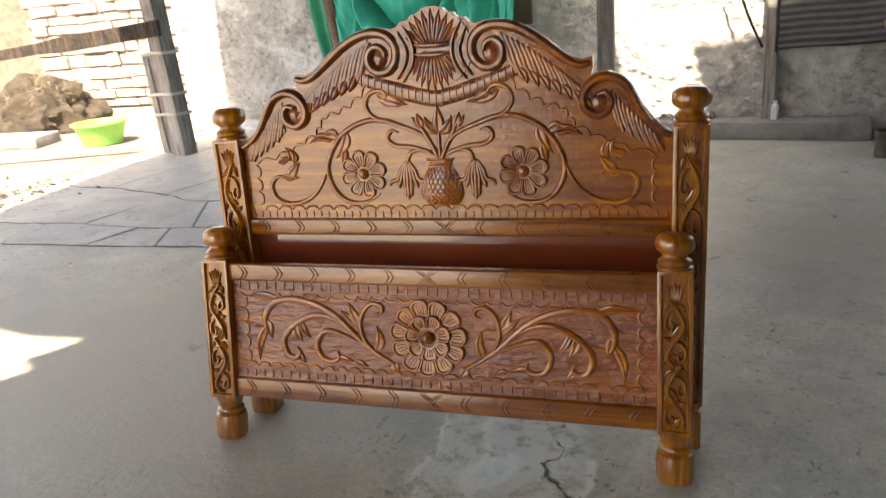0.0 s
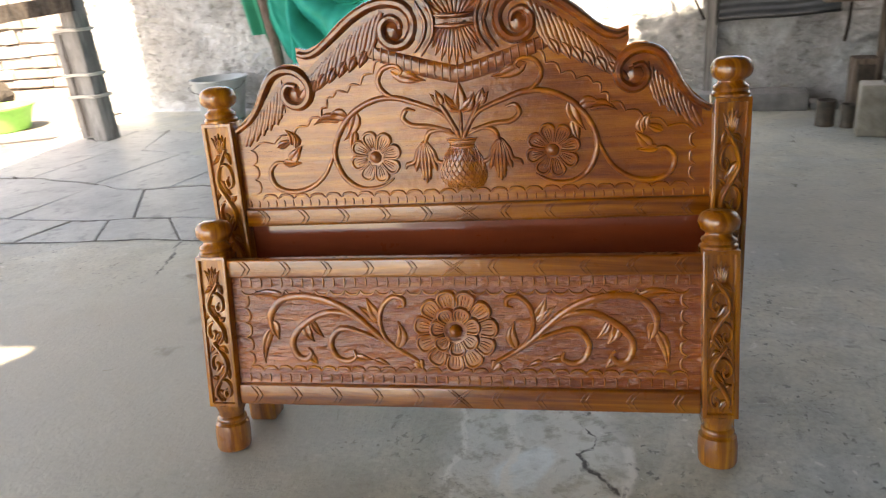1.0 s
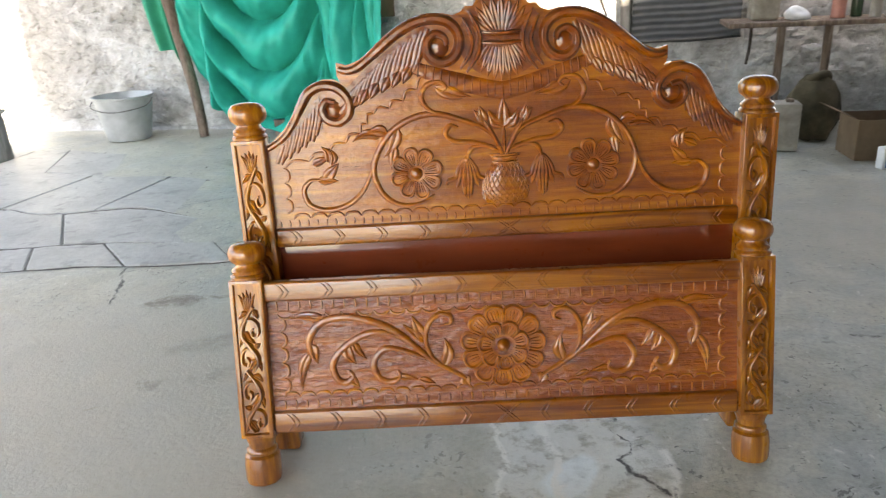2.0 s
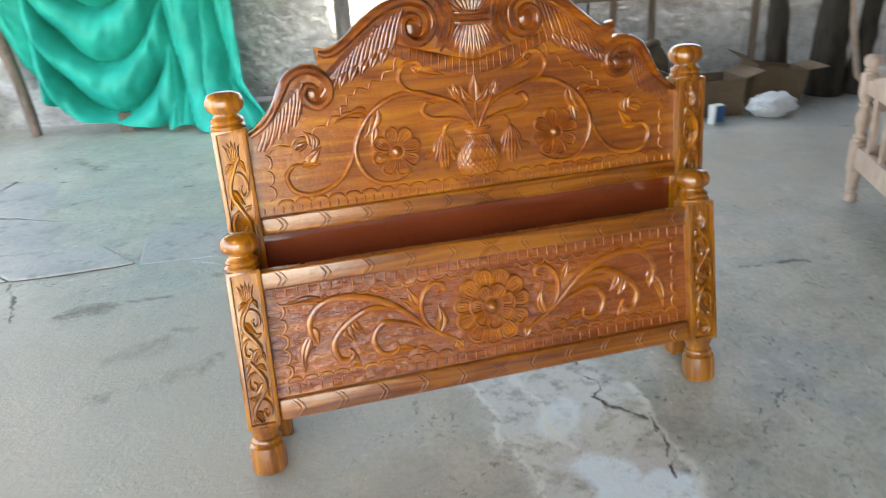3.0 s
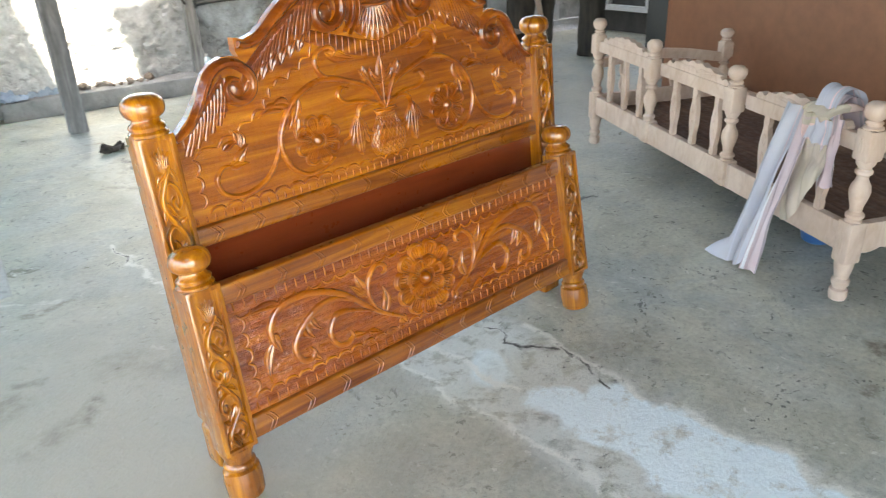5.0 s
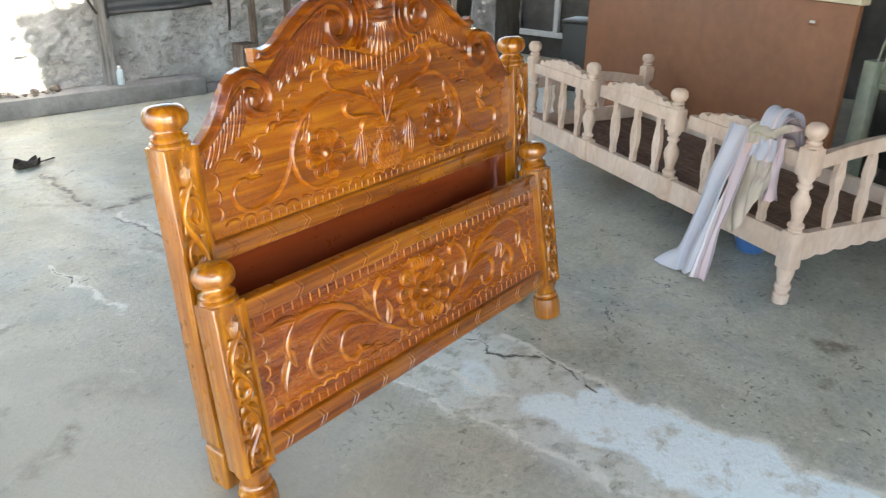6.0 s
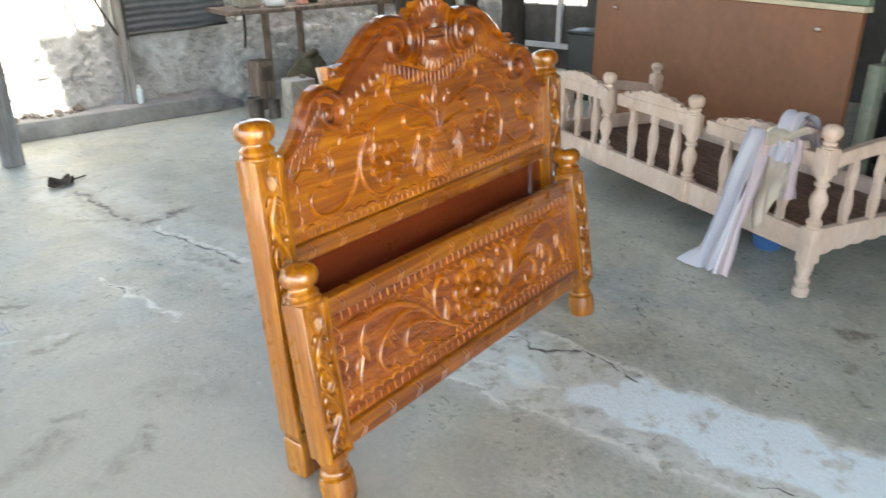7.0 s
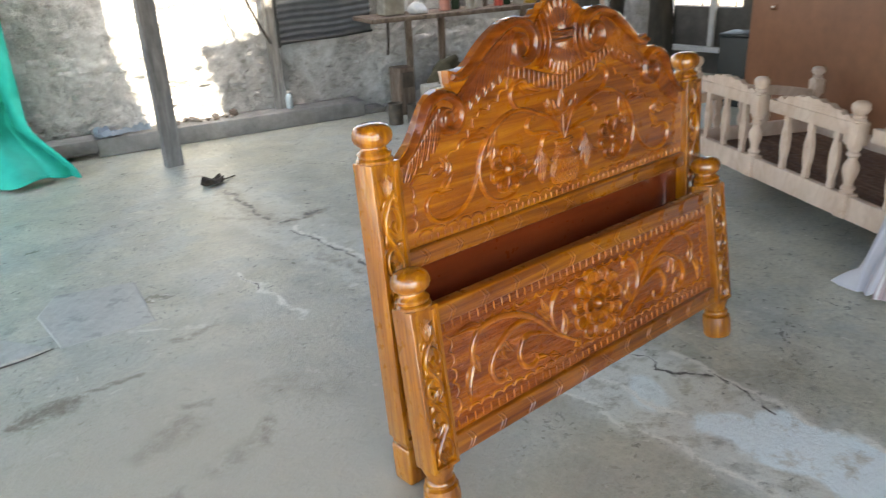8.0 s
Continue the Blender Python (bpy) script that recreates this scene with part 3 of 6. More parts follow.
bm = bmesh.new()
box(bm, -5.4, 6.6, 0.30, 0.47, 0.0, 2.32, 0.01)
cols, rws = 520, 100
face = [[bm.verts.new((-5.4 + 12.0 * i / cols, 0.25 - rubble(-5.4 + 12.0 * i / cols, 2.32 * j / rws) * (1 if 0 < j < rws and 0 < i < cols else 0), 2.32 * j / rws)) for j in range(rws + 1)] for i in range(cols + 1)]
for i in range(cols):
    for j in range(rws):
        bm.faces.new((face[i][j], face[i + 1][j], face[i + 1][j + 1], face[i][j + 1]))
structure("wall_back", bm, PLASTER, ROOM, "stained whitewashed wall with flaking plaster over rough stones", True)
# side wall with a barred opening; the corner's dimness is put into its colour
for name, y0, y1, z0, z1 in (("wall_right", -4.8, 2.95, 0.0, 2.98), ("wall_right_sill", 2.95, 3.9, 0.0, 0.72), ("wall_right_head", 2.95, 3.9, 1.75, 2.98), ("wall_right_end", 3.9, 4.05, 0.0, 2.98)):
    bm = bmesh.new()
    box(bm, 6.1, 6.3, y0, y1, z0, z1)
    structure(name, bm, DARKPLASTER, None, "plastered side wall toned dark for the dim corner")

# front wall, added unseen to block light, open to the yard beside it
bm = bmesh.new()
box(bm, -0.75, 6.1, -4.8, -4.6, 0.0, 2.98)
structure("wall_front", bm, PLASTER, None, "unseen plain wall behind the camera that holds back light")

# low plinth along the foot of the back wall
bm = bmesh.new()
box(bm, -0.42, 1.97, 0.0, 0.245, 0.0, 0.15, 0.012, 2)
box(bm, -1.3, -0.42, 0.0, 0.245, 0.05, 0.15, 0.012, 2)
box(bm, -1.3, -0.42, 0.15, 0.245, 0.0, 0.05)
box(bm, 1.99, 2.2, 0.04, 0.22, 0.0, 0.055, 0.008, 2)
for v in bm.verts:
    v.co += Vector((0, 0.008, 0.006)) * noise.noise(v.co * 3)
structure("plinth", bm, CEMENT, ROOM, "low grey cement plinth along the wall", True)

# roof over the shed, unseen, its edges and gaps cut to place the sun
lit_on_wall = [(-0.2, 1.2), (-0.06, 0.6), (0.08, 0.1), (0.72, 0.1), (0.69, 0.33), (0.565, 0.76), (1.15, 0.83), (1.5, 0.86)]
ROOF_Z = 3.0


def up_to_roof(p):
    return p + SUN_WAY * ((ROOF_Z - p.z) / SUN_WAY.z)


gap_wall = [up_to_roof(room(s, 0.25, z)) for s, z in reversed(lit_on_wall)]
gap_floor = [up_to_roof(Vector((a, c, 0))) for a, c in ((-2.75, 0.72), (-2.2, 0.62), (-1.88, 0.63), (-1.93, 0.52), (-2.02, 0.40), (-1.9, 0.33), (-1.97, 0.22), (-2.15, 0.12), (-2.5, 0.05), (-2.9, 0.3))]
edge = [Vector((-4.35, -3.9, ROOF_Z)), Vector((-0.80, -3.9, ROOF_Z)), Vector((-0.80, -5.0, ROOF_Z)), Vector((6.4, -5.0, ROOF_Z)), Vector((6.4, 3.145, ROOF_Z)), room(1.5, -0.70, ROOF_Z)] + gap_wall + [room(-0.215, -0.45, ROOF_Z), room(-4.55, -0.45, ROOF_Z)]
from mathutils.geometry import tessellate_polygon
loops = [edge, gap_floor]
flat = [p for loop in loops for p in loop]
bm = bmesh.new()
low = [bm.verts.new(p) for p in flat]
high = [bm.verts.new(p + Vector((0, 0, 0.05))) for p in flat]
for tri in tessellate_polygon(loops):
    bm.faces.new([low[i] for i in tri])
    bm.faces.new([high[i] for i in reversed(tri)])
start = 0
for loop in loops:
    n = len(loop)
    for i in range(n):
        a, c = start + i, start + (i + 1) % n
        bm.faces.new((low[a], low[c], high[c], high[a]))
    start += n
structure("ceiling", bm, ROOF, None, "unseen dark board roof of the shed, gaps cut to place the sun")


# ---- the carved bed ends ----
def post_foot(top, r=0.047):
    k = top / 0.15
    return [(0.028, 0.0), (r * 0.92, 0.002), (r, 0.012), (r * 1.02, 0.06 * k), (r * 0.96, 0.085 * k), (r * 0.8, 0.092 * k), (r * 0.86, 0.1 * k), (r * 0.84, 0.106 * k), (r * 0.72, 0.112 * k), (r * 0.75, 0.125 * k), (r * 0.9, top - 0.006), (r * 0.92, top + 0.004)]


def post_finial(z, r=0.048):
    k = r / 0.05
    return [(k * a, z + h) for a, h in ((0.044, -0.004), (0.0495, 0.0), (0.0505, 0.006), (0.0475, 0.011), (0.043, 0.013), (0.0455, 0.017), (0.047, 0.022), (0.0445, 0.027), (0.039, 0.030), (0.0345, 0.036), (0.034, 0.040), (0.042, 0.045), (0.0505, 0.053), (0.054, 0.064), (0.054, 0.074), (0.050, 0.086), (0.042, 0.095), (0.028, 0.1005), (0.010, 0.1025), (0.001, 0.1027))]


def bed_post(owner, cx, z0, z1, square_foot=False, splay=0.0):
    """One square post: a turned foot, a block with a sunk carved face, a ball finial."""
    w = 0.0475

    def finish(name, bm, under):
        for v in bm.verts:
            v.co.x -= math.copysign(splay, cx) * (v.co.z - 0.31)
        return part(name, bm, POST, under)
    bm = bmesh.new()
    box(bm, cx - w, cx + w, 0.0, 0.085, z0, z1, 0.004, 2)
    front = max((f for f in bm.faces if f.normal.y < -0.9), key=lambda f: f.calc_area())
    bmesh.ops.inset_region(bm, faces=[front], thickness=0.011)
    bmesh.ops.inset_region(bm, faces=[front], thickness=0.004, depth=-0.010)
    post = finish("post", bm, owner)
    bm = bmesh.new()
    if square_foot:
        box(bm, cx - 0.046, cx + 0.046, 0.002, 0.086, 0.0, z0 - 0.02, 0.012, 3)
        box(bm, cx - 0.038, cx + 0.038, 0.008, 0.080, z0 - 0.024, z0 + 0.004)
    else:
        lathe(bm, post_foot(z0, 0.053), cx, 0.045, 24)
    finish("foot", bm, post)
    bm = bmesh.new()
    lathe(bm, post_finial(z1, 0.050), cx, 0.045, 24)
    finish("finial", bm, post)
    bm = bmesh.new()
    h = z1 - z0
    y = 0.008
    for k in range(5):
        leaf(bm, (cx + 0.002 * (k - 2), z1 - 0.092), (cx + 0.0115 * (k - 2), z1 - 0.030 - 0.006 * abs(k - 2)), 0.017, 0.012, y, 0.0015 * (k - 2))
    n = max(1, round(h / 0.26))
    top = z1 - 0.082
    step = (h - 0.100) / n
    for k in range(n):
        s = 1 if (k + (cx < 0)) % 2 == 0 else -1
        z = top - step * k

        def at(a, t):
            return (cx + s * a, z - step * t)
        stroke(bm, [at(-0.016, -0.02), at(0.004, 0.14), at(0.019, 0.30), at(0.019, 0.44), at(0.0, 0.60), at(-0.018, 0.76), at(-0.019, 0.88), at(-0.004, 1.0)], 0.015, 0.019, y, (0.6, 0.5))
        stroke(bm, [at(0.010, 0.20), at(-0.008, 0.17), at(-0.024, 0.26), at(-0.025, 0.40), at(-0.012, 0.45), at(-0.006, 0.37), at(-0.013, 0.32)], 0.011, 0.016, y, (0.6, 0.5), 5)
        stroke(bm, [at(-0.010, 0.68), at(0.010, 0.63), at(0.025, 0.72), at(0.025, 0.86), at(0.012, 0.91), at(0.006, 0.83), at(0.013, 0.78)], 0.011, 0.016, y, (0.6, 0.5), 5)
        for b0, t0, w, bend in (((0.016, 0.36), (-0.014, 0.55), 0.024, 0.004), ((0.020, 0.42), (0.028, 0.60), 0.016, 0.0), ((-0.016, 0.80), (0.004, 1.0), 0.022, 0.004),
                                ((-0.020, 0.84), (-0.028, 1.0), 0.014, 0.0), ((0.002, 0.06), (0.028, 0.17), 0.020, 0.003), ((-0.016, 0.02), (-0.028, 0.17), 0.016, 0.0), ((-0.012, 0.62), (-0.029, 0.56), 0.018, 0.0)):
            leaf(bm, at(*b0), at(*t0), w, 0.018, y, s * bend)
    tagged(finish("carved_vine", bm, post), "", "", "", "stuff")
    return post


def leaf_part(name, owner, mat, *how):
    bm = bmesh.new()
    leaf(bm, *how)
    return part(name, bm, mat, owner)


def petals(owner, cx, cz, r0, r1, count, height, y, turn=0.0, mat=None):
    """A ring of petals, each of them a piece of its own."""
    for i in range(count):
        bm = bmesh.new()
        rosette(bm, cx, cz, r0, r1, count, height, y, turn, i)
        part("petal", bm, mat or CARVE, owner)


def chevrons(owner, z0, z1, y, half, name):
    """Pairs of arrow marks cut along a rail, with a cross in the middle."""
    bm = bmesh.new()
    mid, hh = (z0 + z1) / 2, (z1 - z0) * 0.42
    k = 0
    x = 0.10
    while x < half - 0.05:
        for s in (-1, 1):
            for o in (0, 0.014):
                stroke(bm, [(s * (x + o) + s * 0.02, mid + hh), (s * (x + o), mid), (s * (x + o) + s * 0.02, mid - hh)], 0.006, 0.0048, y, n=2)
        x += 0.125
        k += 1
    for s in (-1, 1):
        for o in (0, 0.012):
            stroke(bm, [(-0.03 + o, mid + s * hh), (0.03 + o, mid - s * hh)], 0.006, 0.0048, y, n=3)
    tagged(part(name, bm, RAIL, owner), "", "", "", "stuff")


def scallops(bm, x0, x1, z, y, down, step=0.045):
    n = max(1, round((x1 - x0) / step))
    step = (x1 - x0) / n
    for i in range(n):
        a = x0 + i * step
        stroke(bm, [(a, z), (a + step * 0.25, z + down * 0.012), (a + step * 0.75, z + down * 0.012), (a + step, z)], 0.008, 0.007, y, n=3)


def dentils(bm, x0, x1, za, zb, y, step=0.032):
    n = round((x1 - x0) / step)
    for i in range(n + 1):
        a = x0 + (x1 - x0) * i / n
        stroke(bm, [(a, za), (a + 0.001, (za + zb) / 2), (a, zb)], 0.006, 0.0055, y, n=2)


def footboard():
    th = thing("bed_footboard", pose(-0.003, -0.024, 0.015, -9.5), "carved varnished teak bed footboard leaning against the headboard", "footboard")
    for s in (-1, 1):
        bed_post(th, s * 0.7205, 0.15, 0.622, False, 0.020)
    y = 0.030
    bm = bmesh.new()
    box(bm, -0.678, 0.678, y, y + 0.022, 0.21, 0.565)
    panel = part("panel", bm, HAMMERED, th, "", False)
    for name, z0, z1 in (("top_rail", 0.553, 0.609), ("bottom_rail", 0.157, 0.222)):
        bm = bmesh.new()
        box(bm, -0.674, 0.674, 0.012, 0.062, z0, z1, 0.007, 3)
        rail = part(name, bm, RAIL, th)
        chevrons(rail, z0, z1, 0.012, 0.66, "chevron_carving")
    bm = bmesh.new()
    scallops(bm, -0.64, 0.64, 0.512, y, -1)
    dentils(bm, -0.64, 0.64, 0.522, 0.550, y)
    scallops(bm, -0.64, 0.64, 0.262, y, 1)
    dentils(bm, -0.64, 0.64, 0.226, 0.252, y)
    for s in (-1, 1):
        for k in range(5):
            zc = 0.275 + k * 0.046
            stroke(bm, [(s * 0.638, zc), (s * 0.622, zc + 0.012), (s * 0.622, zc + 0.034), (s * 0.638, zc + 0.046)], 0.009, 0.006, y, n=4)
    tagged(part("scalloped_border", bm, CARVE, th), "", "", "", "stuff")
    # the large rosette
    bm = bmesh.new()
    dome(bm, 0, 0.39, 0.020, 0.028, y, 18, 5)
    ros = part("rosette", bm, CARVE, th)
    petals(ros, 0, 0.39, 0.074, 0.121, 11, 0.016, y, 0.1)
    petals(ros, 0, 0.39, 0.034, 0.073, 7, 0.021, y, 0.3)
    for s in (-1, 1):
        f = lambda pts: [(s * a, c) for a, c in pts]
        for pts, w in (
            ([(0.11, 0.295), (0.205, 0.355), (0.30, 0.44), (0.375, 0.48), (0.45, 0.495), (0.515, 0.483), (0.553, 0.44), (0.553, 0.395), (0.545, 0.375)], 0.022),
            ([(0.20, 0.352), (0.295, 0.428), (0.375, 0.445), (0.45, 0.41), (0.492, 0.36), (0.483, 0.312), (0.455, 0.30), (0.437, 0.318), (0.447, 0.335)], 0.020),
            ([(0.20, 0.352), (0.28, 0.385), (0.34, 0.395), (0.374, 0.355), (0.362, 0.31), (0.33, 0.295), (0.302, 0.308), (0.306, 0.33)], 0.018),
            ([(0.16, 0.325), (0.205, 0.365), (0.222, 0.413), (0.212, 0.462), (0.18, 0.492), (0.15, 0.485), (0.148, 0.465), (0.165, 0.46)], 0.015),
        ):
            bm = bmesh.new()
            stroke(bm, f(pts), w * 1.1, 0.015, y, (0.5, 0.3))
            part("carved_scroll", bm, CARVE, th)
        for base, tip, w, b in (
            ((0.552, 0.40), (0.585, 0.285), 0.026, 0.012), ((0.553, 0.42), (0.535, 0.36), 0.03, 0.0), ((0.50, 0.49), (0.62, 0.497), 0.024, 0.01),
            ((0.45, 0.41), (0.425, 0.355), 0.030, 0.008), ((0.43, 0.42), (0.395, 0.37), 0.022, 0.006), ((0.225, 0.405), (0.258, 0.49), 0.032, 0.0), ((0.222, 0.41), (0.285, 0.465), 0.024, 0.0),
            ((0.172, 0.335), (0.168, 0.42), 0.03, 0.012), ((0.36, 0.39), (0.30, 0.40), 0.02, 0.0), ((0.31, 0.31), (0.25, 0.30), 0.02, 0.0), ((0.12, 0.30), (0.10, 0.27), 0.03, 0.0),
            ((0.45, 0.315), (0.42, 0.285), 0.026, 0.0), ((0.245, 0.30), (0.20, 0.285), 0.018, 0.0),
        ):
            leaf_part("carved_leaf", th, CARVE, (s * base[0], base[1]), (s * tip[0], tip[1]), w * 1.35, 0.015, y, b * s)
    return th


HALF = [(0.676, 0.965), (0.655, 0.978), (0.622, 1.008), (0.598, 1.040), (0.575, 1.078), (0.555, 1.108), (0.530, 1.130), (0.500, 1.141), (0.472, 1.140), (0.452, 1.132), (0.459, 1.150), (0.4585, 1.184), (0.430, 1.176), (0.397, 1.187),
        (0.368, 1.206), (0.345, 1.228), (0.316, 1.251), (0.286, 1.270), (0.255, 1.286), (0.222, 1.297), (0.190, 1.301), (0.158, 1.299), (0.130, 1.293), (0.110, 1.300), (0.096, 1.314), (0.076, 1.314), (0.064, 1.330), (0.044, 1.331), (0.030, 1.345), (0.010, 1.349)]


def headboard():
    th = thing("bed_headboard", pose(0.03, 0.16, 0.007, -4.2, -0.3), "carved varnished teak bed headboard with scrolled crest standing on the floor", "headboard")
    for s in (-1, 1):
        bed_post(th, s * 0.7225, 0.15, 0.987, True)
    y = 0.028
    bm = bmesh.new()
    slab_from(bm, [(-0.676, 0.70)] + both(HALF) + list(reversed(HALF)) + [(0.676, 0.70)], y, y + 0.030)
    for k, (lo, hi) in enumerate(((0.0, 0.8935), (0.8935, 1.053), (1.053, 2.0))):
        plank = bm.copy()
        for z, n in ((lo, -1), (hi, 1)):
            geom = list(plank.verts) + list(plank.edges) + list(plank.faces)
            cut = bmesh.ops.bisect_plane(plank, geom=geom, plane_co=(0, 0, z), plane_no=(0, 0, n), clear_outer=True)["geom_cut"]
            edges = [e for e in cut if isinstance(e, bmesh.types.BMEdge)]
            if edges:
                bmesh.ops.contextual_create(plank, geom=edges)
        for v in plank.verts:
            v.co.y += (0.0, 0.0012, 0.0004)[k]
        part("plank", plank, PANEL, th, "", False)
    bm.free()
    bm = bmesh.new()
    box(bm, -0.676, 0.676, 0.046, 0.064, 0.20, 0.70)
    part("lower_board", bm, BAND, th, "plain dark red varnished board", False)
    bm = bmesh.new()
    box(bm, -0.676, 0.676, 0.010, 0.068, 0.667, 0.722, 0.008, 3)
    rail = part("rail", bm, RAIL, th)
    chevrons(rail, 0.667, 0.722, 0.010, 0.66, "chevron_carving")
    bm = bmesh.new()
    box(bm, -0.676, 0.676, 0.016, 0.068, 0.16, 0.222, 0.008, 2)
    part("bottom_rail", bm, RAIL, th)
    bm = bmesh.new()
    scallops(bm, -0.62, 0.62, 0.748, y, 1, 0.05)
    dentils(bm, -0.66, 0.66, 0.724, 0.744, y, 0.027)
    for s in (-1, 1):
        for k in range(3):
            zc = 0.765 + k * 0.045
            stroke(bm, [(s * 0.636, zc), (s * 0.622, zc + 0.012), (s * 0.622, zc + 0.033), (s * 0.636, zc + 0.045)], 0.008, 0.006, y, n=4)
        edge_pts = [(0.63, 0.90), (0.56, 0.915), (0.50, 0.935), (0.45, 0.962), (0.405, 0.985), (0.385, 1.012), (0.365, 1.04), (0.32, 1.052), (0.28, 1.070), (0.24, 1.10), (0.205, 1.138)]
        for a, c in zip(edge_pts, edge_pts[1:]):
            m = ((a[0] + c[0]) / 2 + 0.008, (a[1] + c[1]) / 2 + 0.012)
            stroke(bm, [(s * a[0], a[1]), (s * m[0], m[1]), (s * c[0], c[1])], 0.008, 0.006, y, n=4)
    tagged(part("scalloped_border", bm, CARVE, th), "", "", "", "stuff")
    # fluted band below the crest
    def dip(t):
        return 1.086 + 0.074 * abs(t) ** 1.3
    bm = bmesh.new()
    stroke(bm, [(t * 0.245, dip(t)) for t in [k / 8 - 1 for k in range(17)]], 0.052, 0.009, y, (0.7, 0.7), n=3)
    band = part("fluted_band", bm, CREST, th)
    for i in range(23):
        t = (i - 11) / 11.5
        bm = bmesh.new()
        stroke(bm, [(t * 0.24, dip(t) + 0.021), (t * 0.242 + 0.002 * t, dip(t)), (t * 0.246, dip(t) - 0.021)], 0.006, 0.006, y - 0.005, n=3)
        part("flute", bm, CREST, band)
    # the shell in the middle of the crest
    yc = y - 0.004
    bm = bmesh.new()
    outline = [(0.118 * math.cos(a), 1.224 + (0.118 if math.sin(a) > 0 else 0.104) * math.sin(a)) for a in [2 * math.pi * k / 36 for k in range(36)]]
    slab_from(bm, outline, yc - 0.004, y + 0.004)
    shell = part("shell_crest", bm, CREST, th)
    for i in range(11):
        a = radians(90 + (i - 5) * 13.5)
        r = 0.108 - 0.0010 * (i - 5) ** 2
        leaf_part("rib", shell, CREST, (0.018 * math.cos(a), 1.232), (r * 1.06 * math.cos(a), 1.235 + r * math.sin(a)), 0.031, 0.019, yc, 0, 0.2, 1.0)
    for i in range(11):
        a = radians(-90 + (i - 5) * 11.5)
        r = 0.112 - 0.0012 * (i - 5) ** 2
        leaf_part("rib", shell, CREST, (0.03 * math.cos(a), 1.225), (r * math.cos(a), 1.222 + r * math.sin(a)), 0.027, 0.018, yc, 0, 0.2, 1.0)
    for s in (-1, 1):
        for pts in ([(0.088, 1.30), (0.066, 1.262), (0.058, 1.225), (0.066, 1.185), (0.098, 1.140)], [(0.104, 1.285), (0.088, 1.25), (0.080, 1.222), (0.09, 1.185), (0.115, 1.150)]):
            bm = bmesh.new()
            stroke(bm, [(s * a, c) for a, c in pts], 0.015, 0.024, yc)
            part("rib", bm, CREST, shell)
    for z in (1.213, 1.240):
        bm = bmesh.new()
        stroke(bm, [(-0.055, z + 0.004), (0, z), (0.055, z + 0.004)], 0.015, 0.030, yc)
        part("tie_band", bm, CREST, shell)
    for s in (-1, 1):
        f = lambda pts: [(s * a, c) for a, c in pts]
        bm = bmesh.new()
        stroke(bm, f([(0.452, 1.166), (0.428, 1.160), (0.396, 1.170), (0.345, 1.208), (0.29, 1.250), (0.24, 1.276), (0.19, 1.286), (0.145, 1.276), (0.118, 1.245), (0.118, 1.205), (0.143, 1.175), (0.178, 1.172), (0.203, 1.195), (0.203, 1.228), (0.18, 1.246), (0.156, 1.236), (0.150, 1.215)]), 0.031, 0.030, y, (0.6, 0.5))
        scroll = part("crest_scroll", bm, CREST, th)
        bm = bmesh.new()
        dome(bm, s * 0.172, 1.210, 0.028, 0.012, y)
        part("scroll_eye", bm, CREST, scroll)
        tops, lows = [], []
        for k in range(12):
            a = 0.205 + 0.0215 * k
            tops.append((s * a, 1.272 - 0.0105 * k - 0.0004 * k * k))
            lows.append((s * (a + 0.026), 1.170 - 0.006 * k - 0.0004 * k * k))
        bm = bmesh.new()
        slab_from(bm, tops + list(reversed(lows)), y - 0.005, y + 0.003)
        part("wing", bm, CREST, scroll, "", False)
        for k in range(15):
            a = 0.206 + 0.0150 * k
            j = k * 0.74
            top = 1.262 - 0.0105 * j - 0.0004 * j * j
            low = top - 0.112 + 0.0045 * j - (0.010 if k % 2 else 0.0)
            bm = bmesh.new()
            stroke(bm, [(s * (a - 0.006), top), (s * (a + 0.010), top * 0.68 + low * 0.32), (s * (a + 0.022), top * 0.32 + low * 0.68), (s * (a + 0.042), low)], 0.0195, 0.0085, y - 0.003, (0.75, 0.6), 3)
            part("feather", bm, CREST, scroll)
        for k in range(6):
            a = 0.262 + 0.031 * k
            z = 1.134 - 0.0105 * k - 0.0007 * k * k
            leaf_part("tooth", scroll, CREST, (s * (a - 0.012), z + 0.030), (s * (a + 0.014), z - 0.016), 0.034, 0.024, y, 0.004 * s, 0.15, 0.8)
        bm = bmesh.new()
        stroke(bm, f([(0.668, 0.958), (0.625, 0.985), (0.592, 1.025), (0.566, 1.072), (0.540, 1.108), (0.500, 1.124), (0.460, 1.115), (0.432, 1.083), (0.434, 1.045), (0.462, 1.022), (0.494, 1.030), (0.508, 1.058), (0.494, 1.082), (0.470, 1.078)]), 0.029, 0.030, y, (0.6, 0.5))
        scroll = part("side_scroll", bm, CREST, th)
        bm = bmesh.new()
        dome(bm, s * 0.474, 1.055, 0.026, 0.012, y)
        part("scroll_eye", bm, CREST, scroll)
        tops = [(s * (0.512 + 0.017 * k), 1.098 - 0.0165 * k) for k in range(9)]
        lows = [(s * (0.512 + 0.017 * k), 1.004 - 0.0115 * k) for k in range(9)]
        bm = bmesh.new()
        slab_from(bm, tops + list(reversed(lows)), y - 0.005, y + 0.003)
        part("wing", bm, CREST, scroll, "", False)
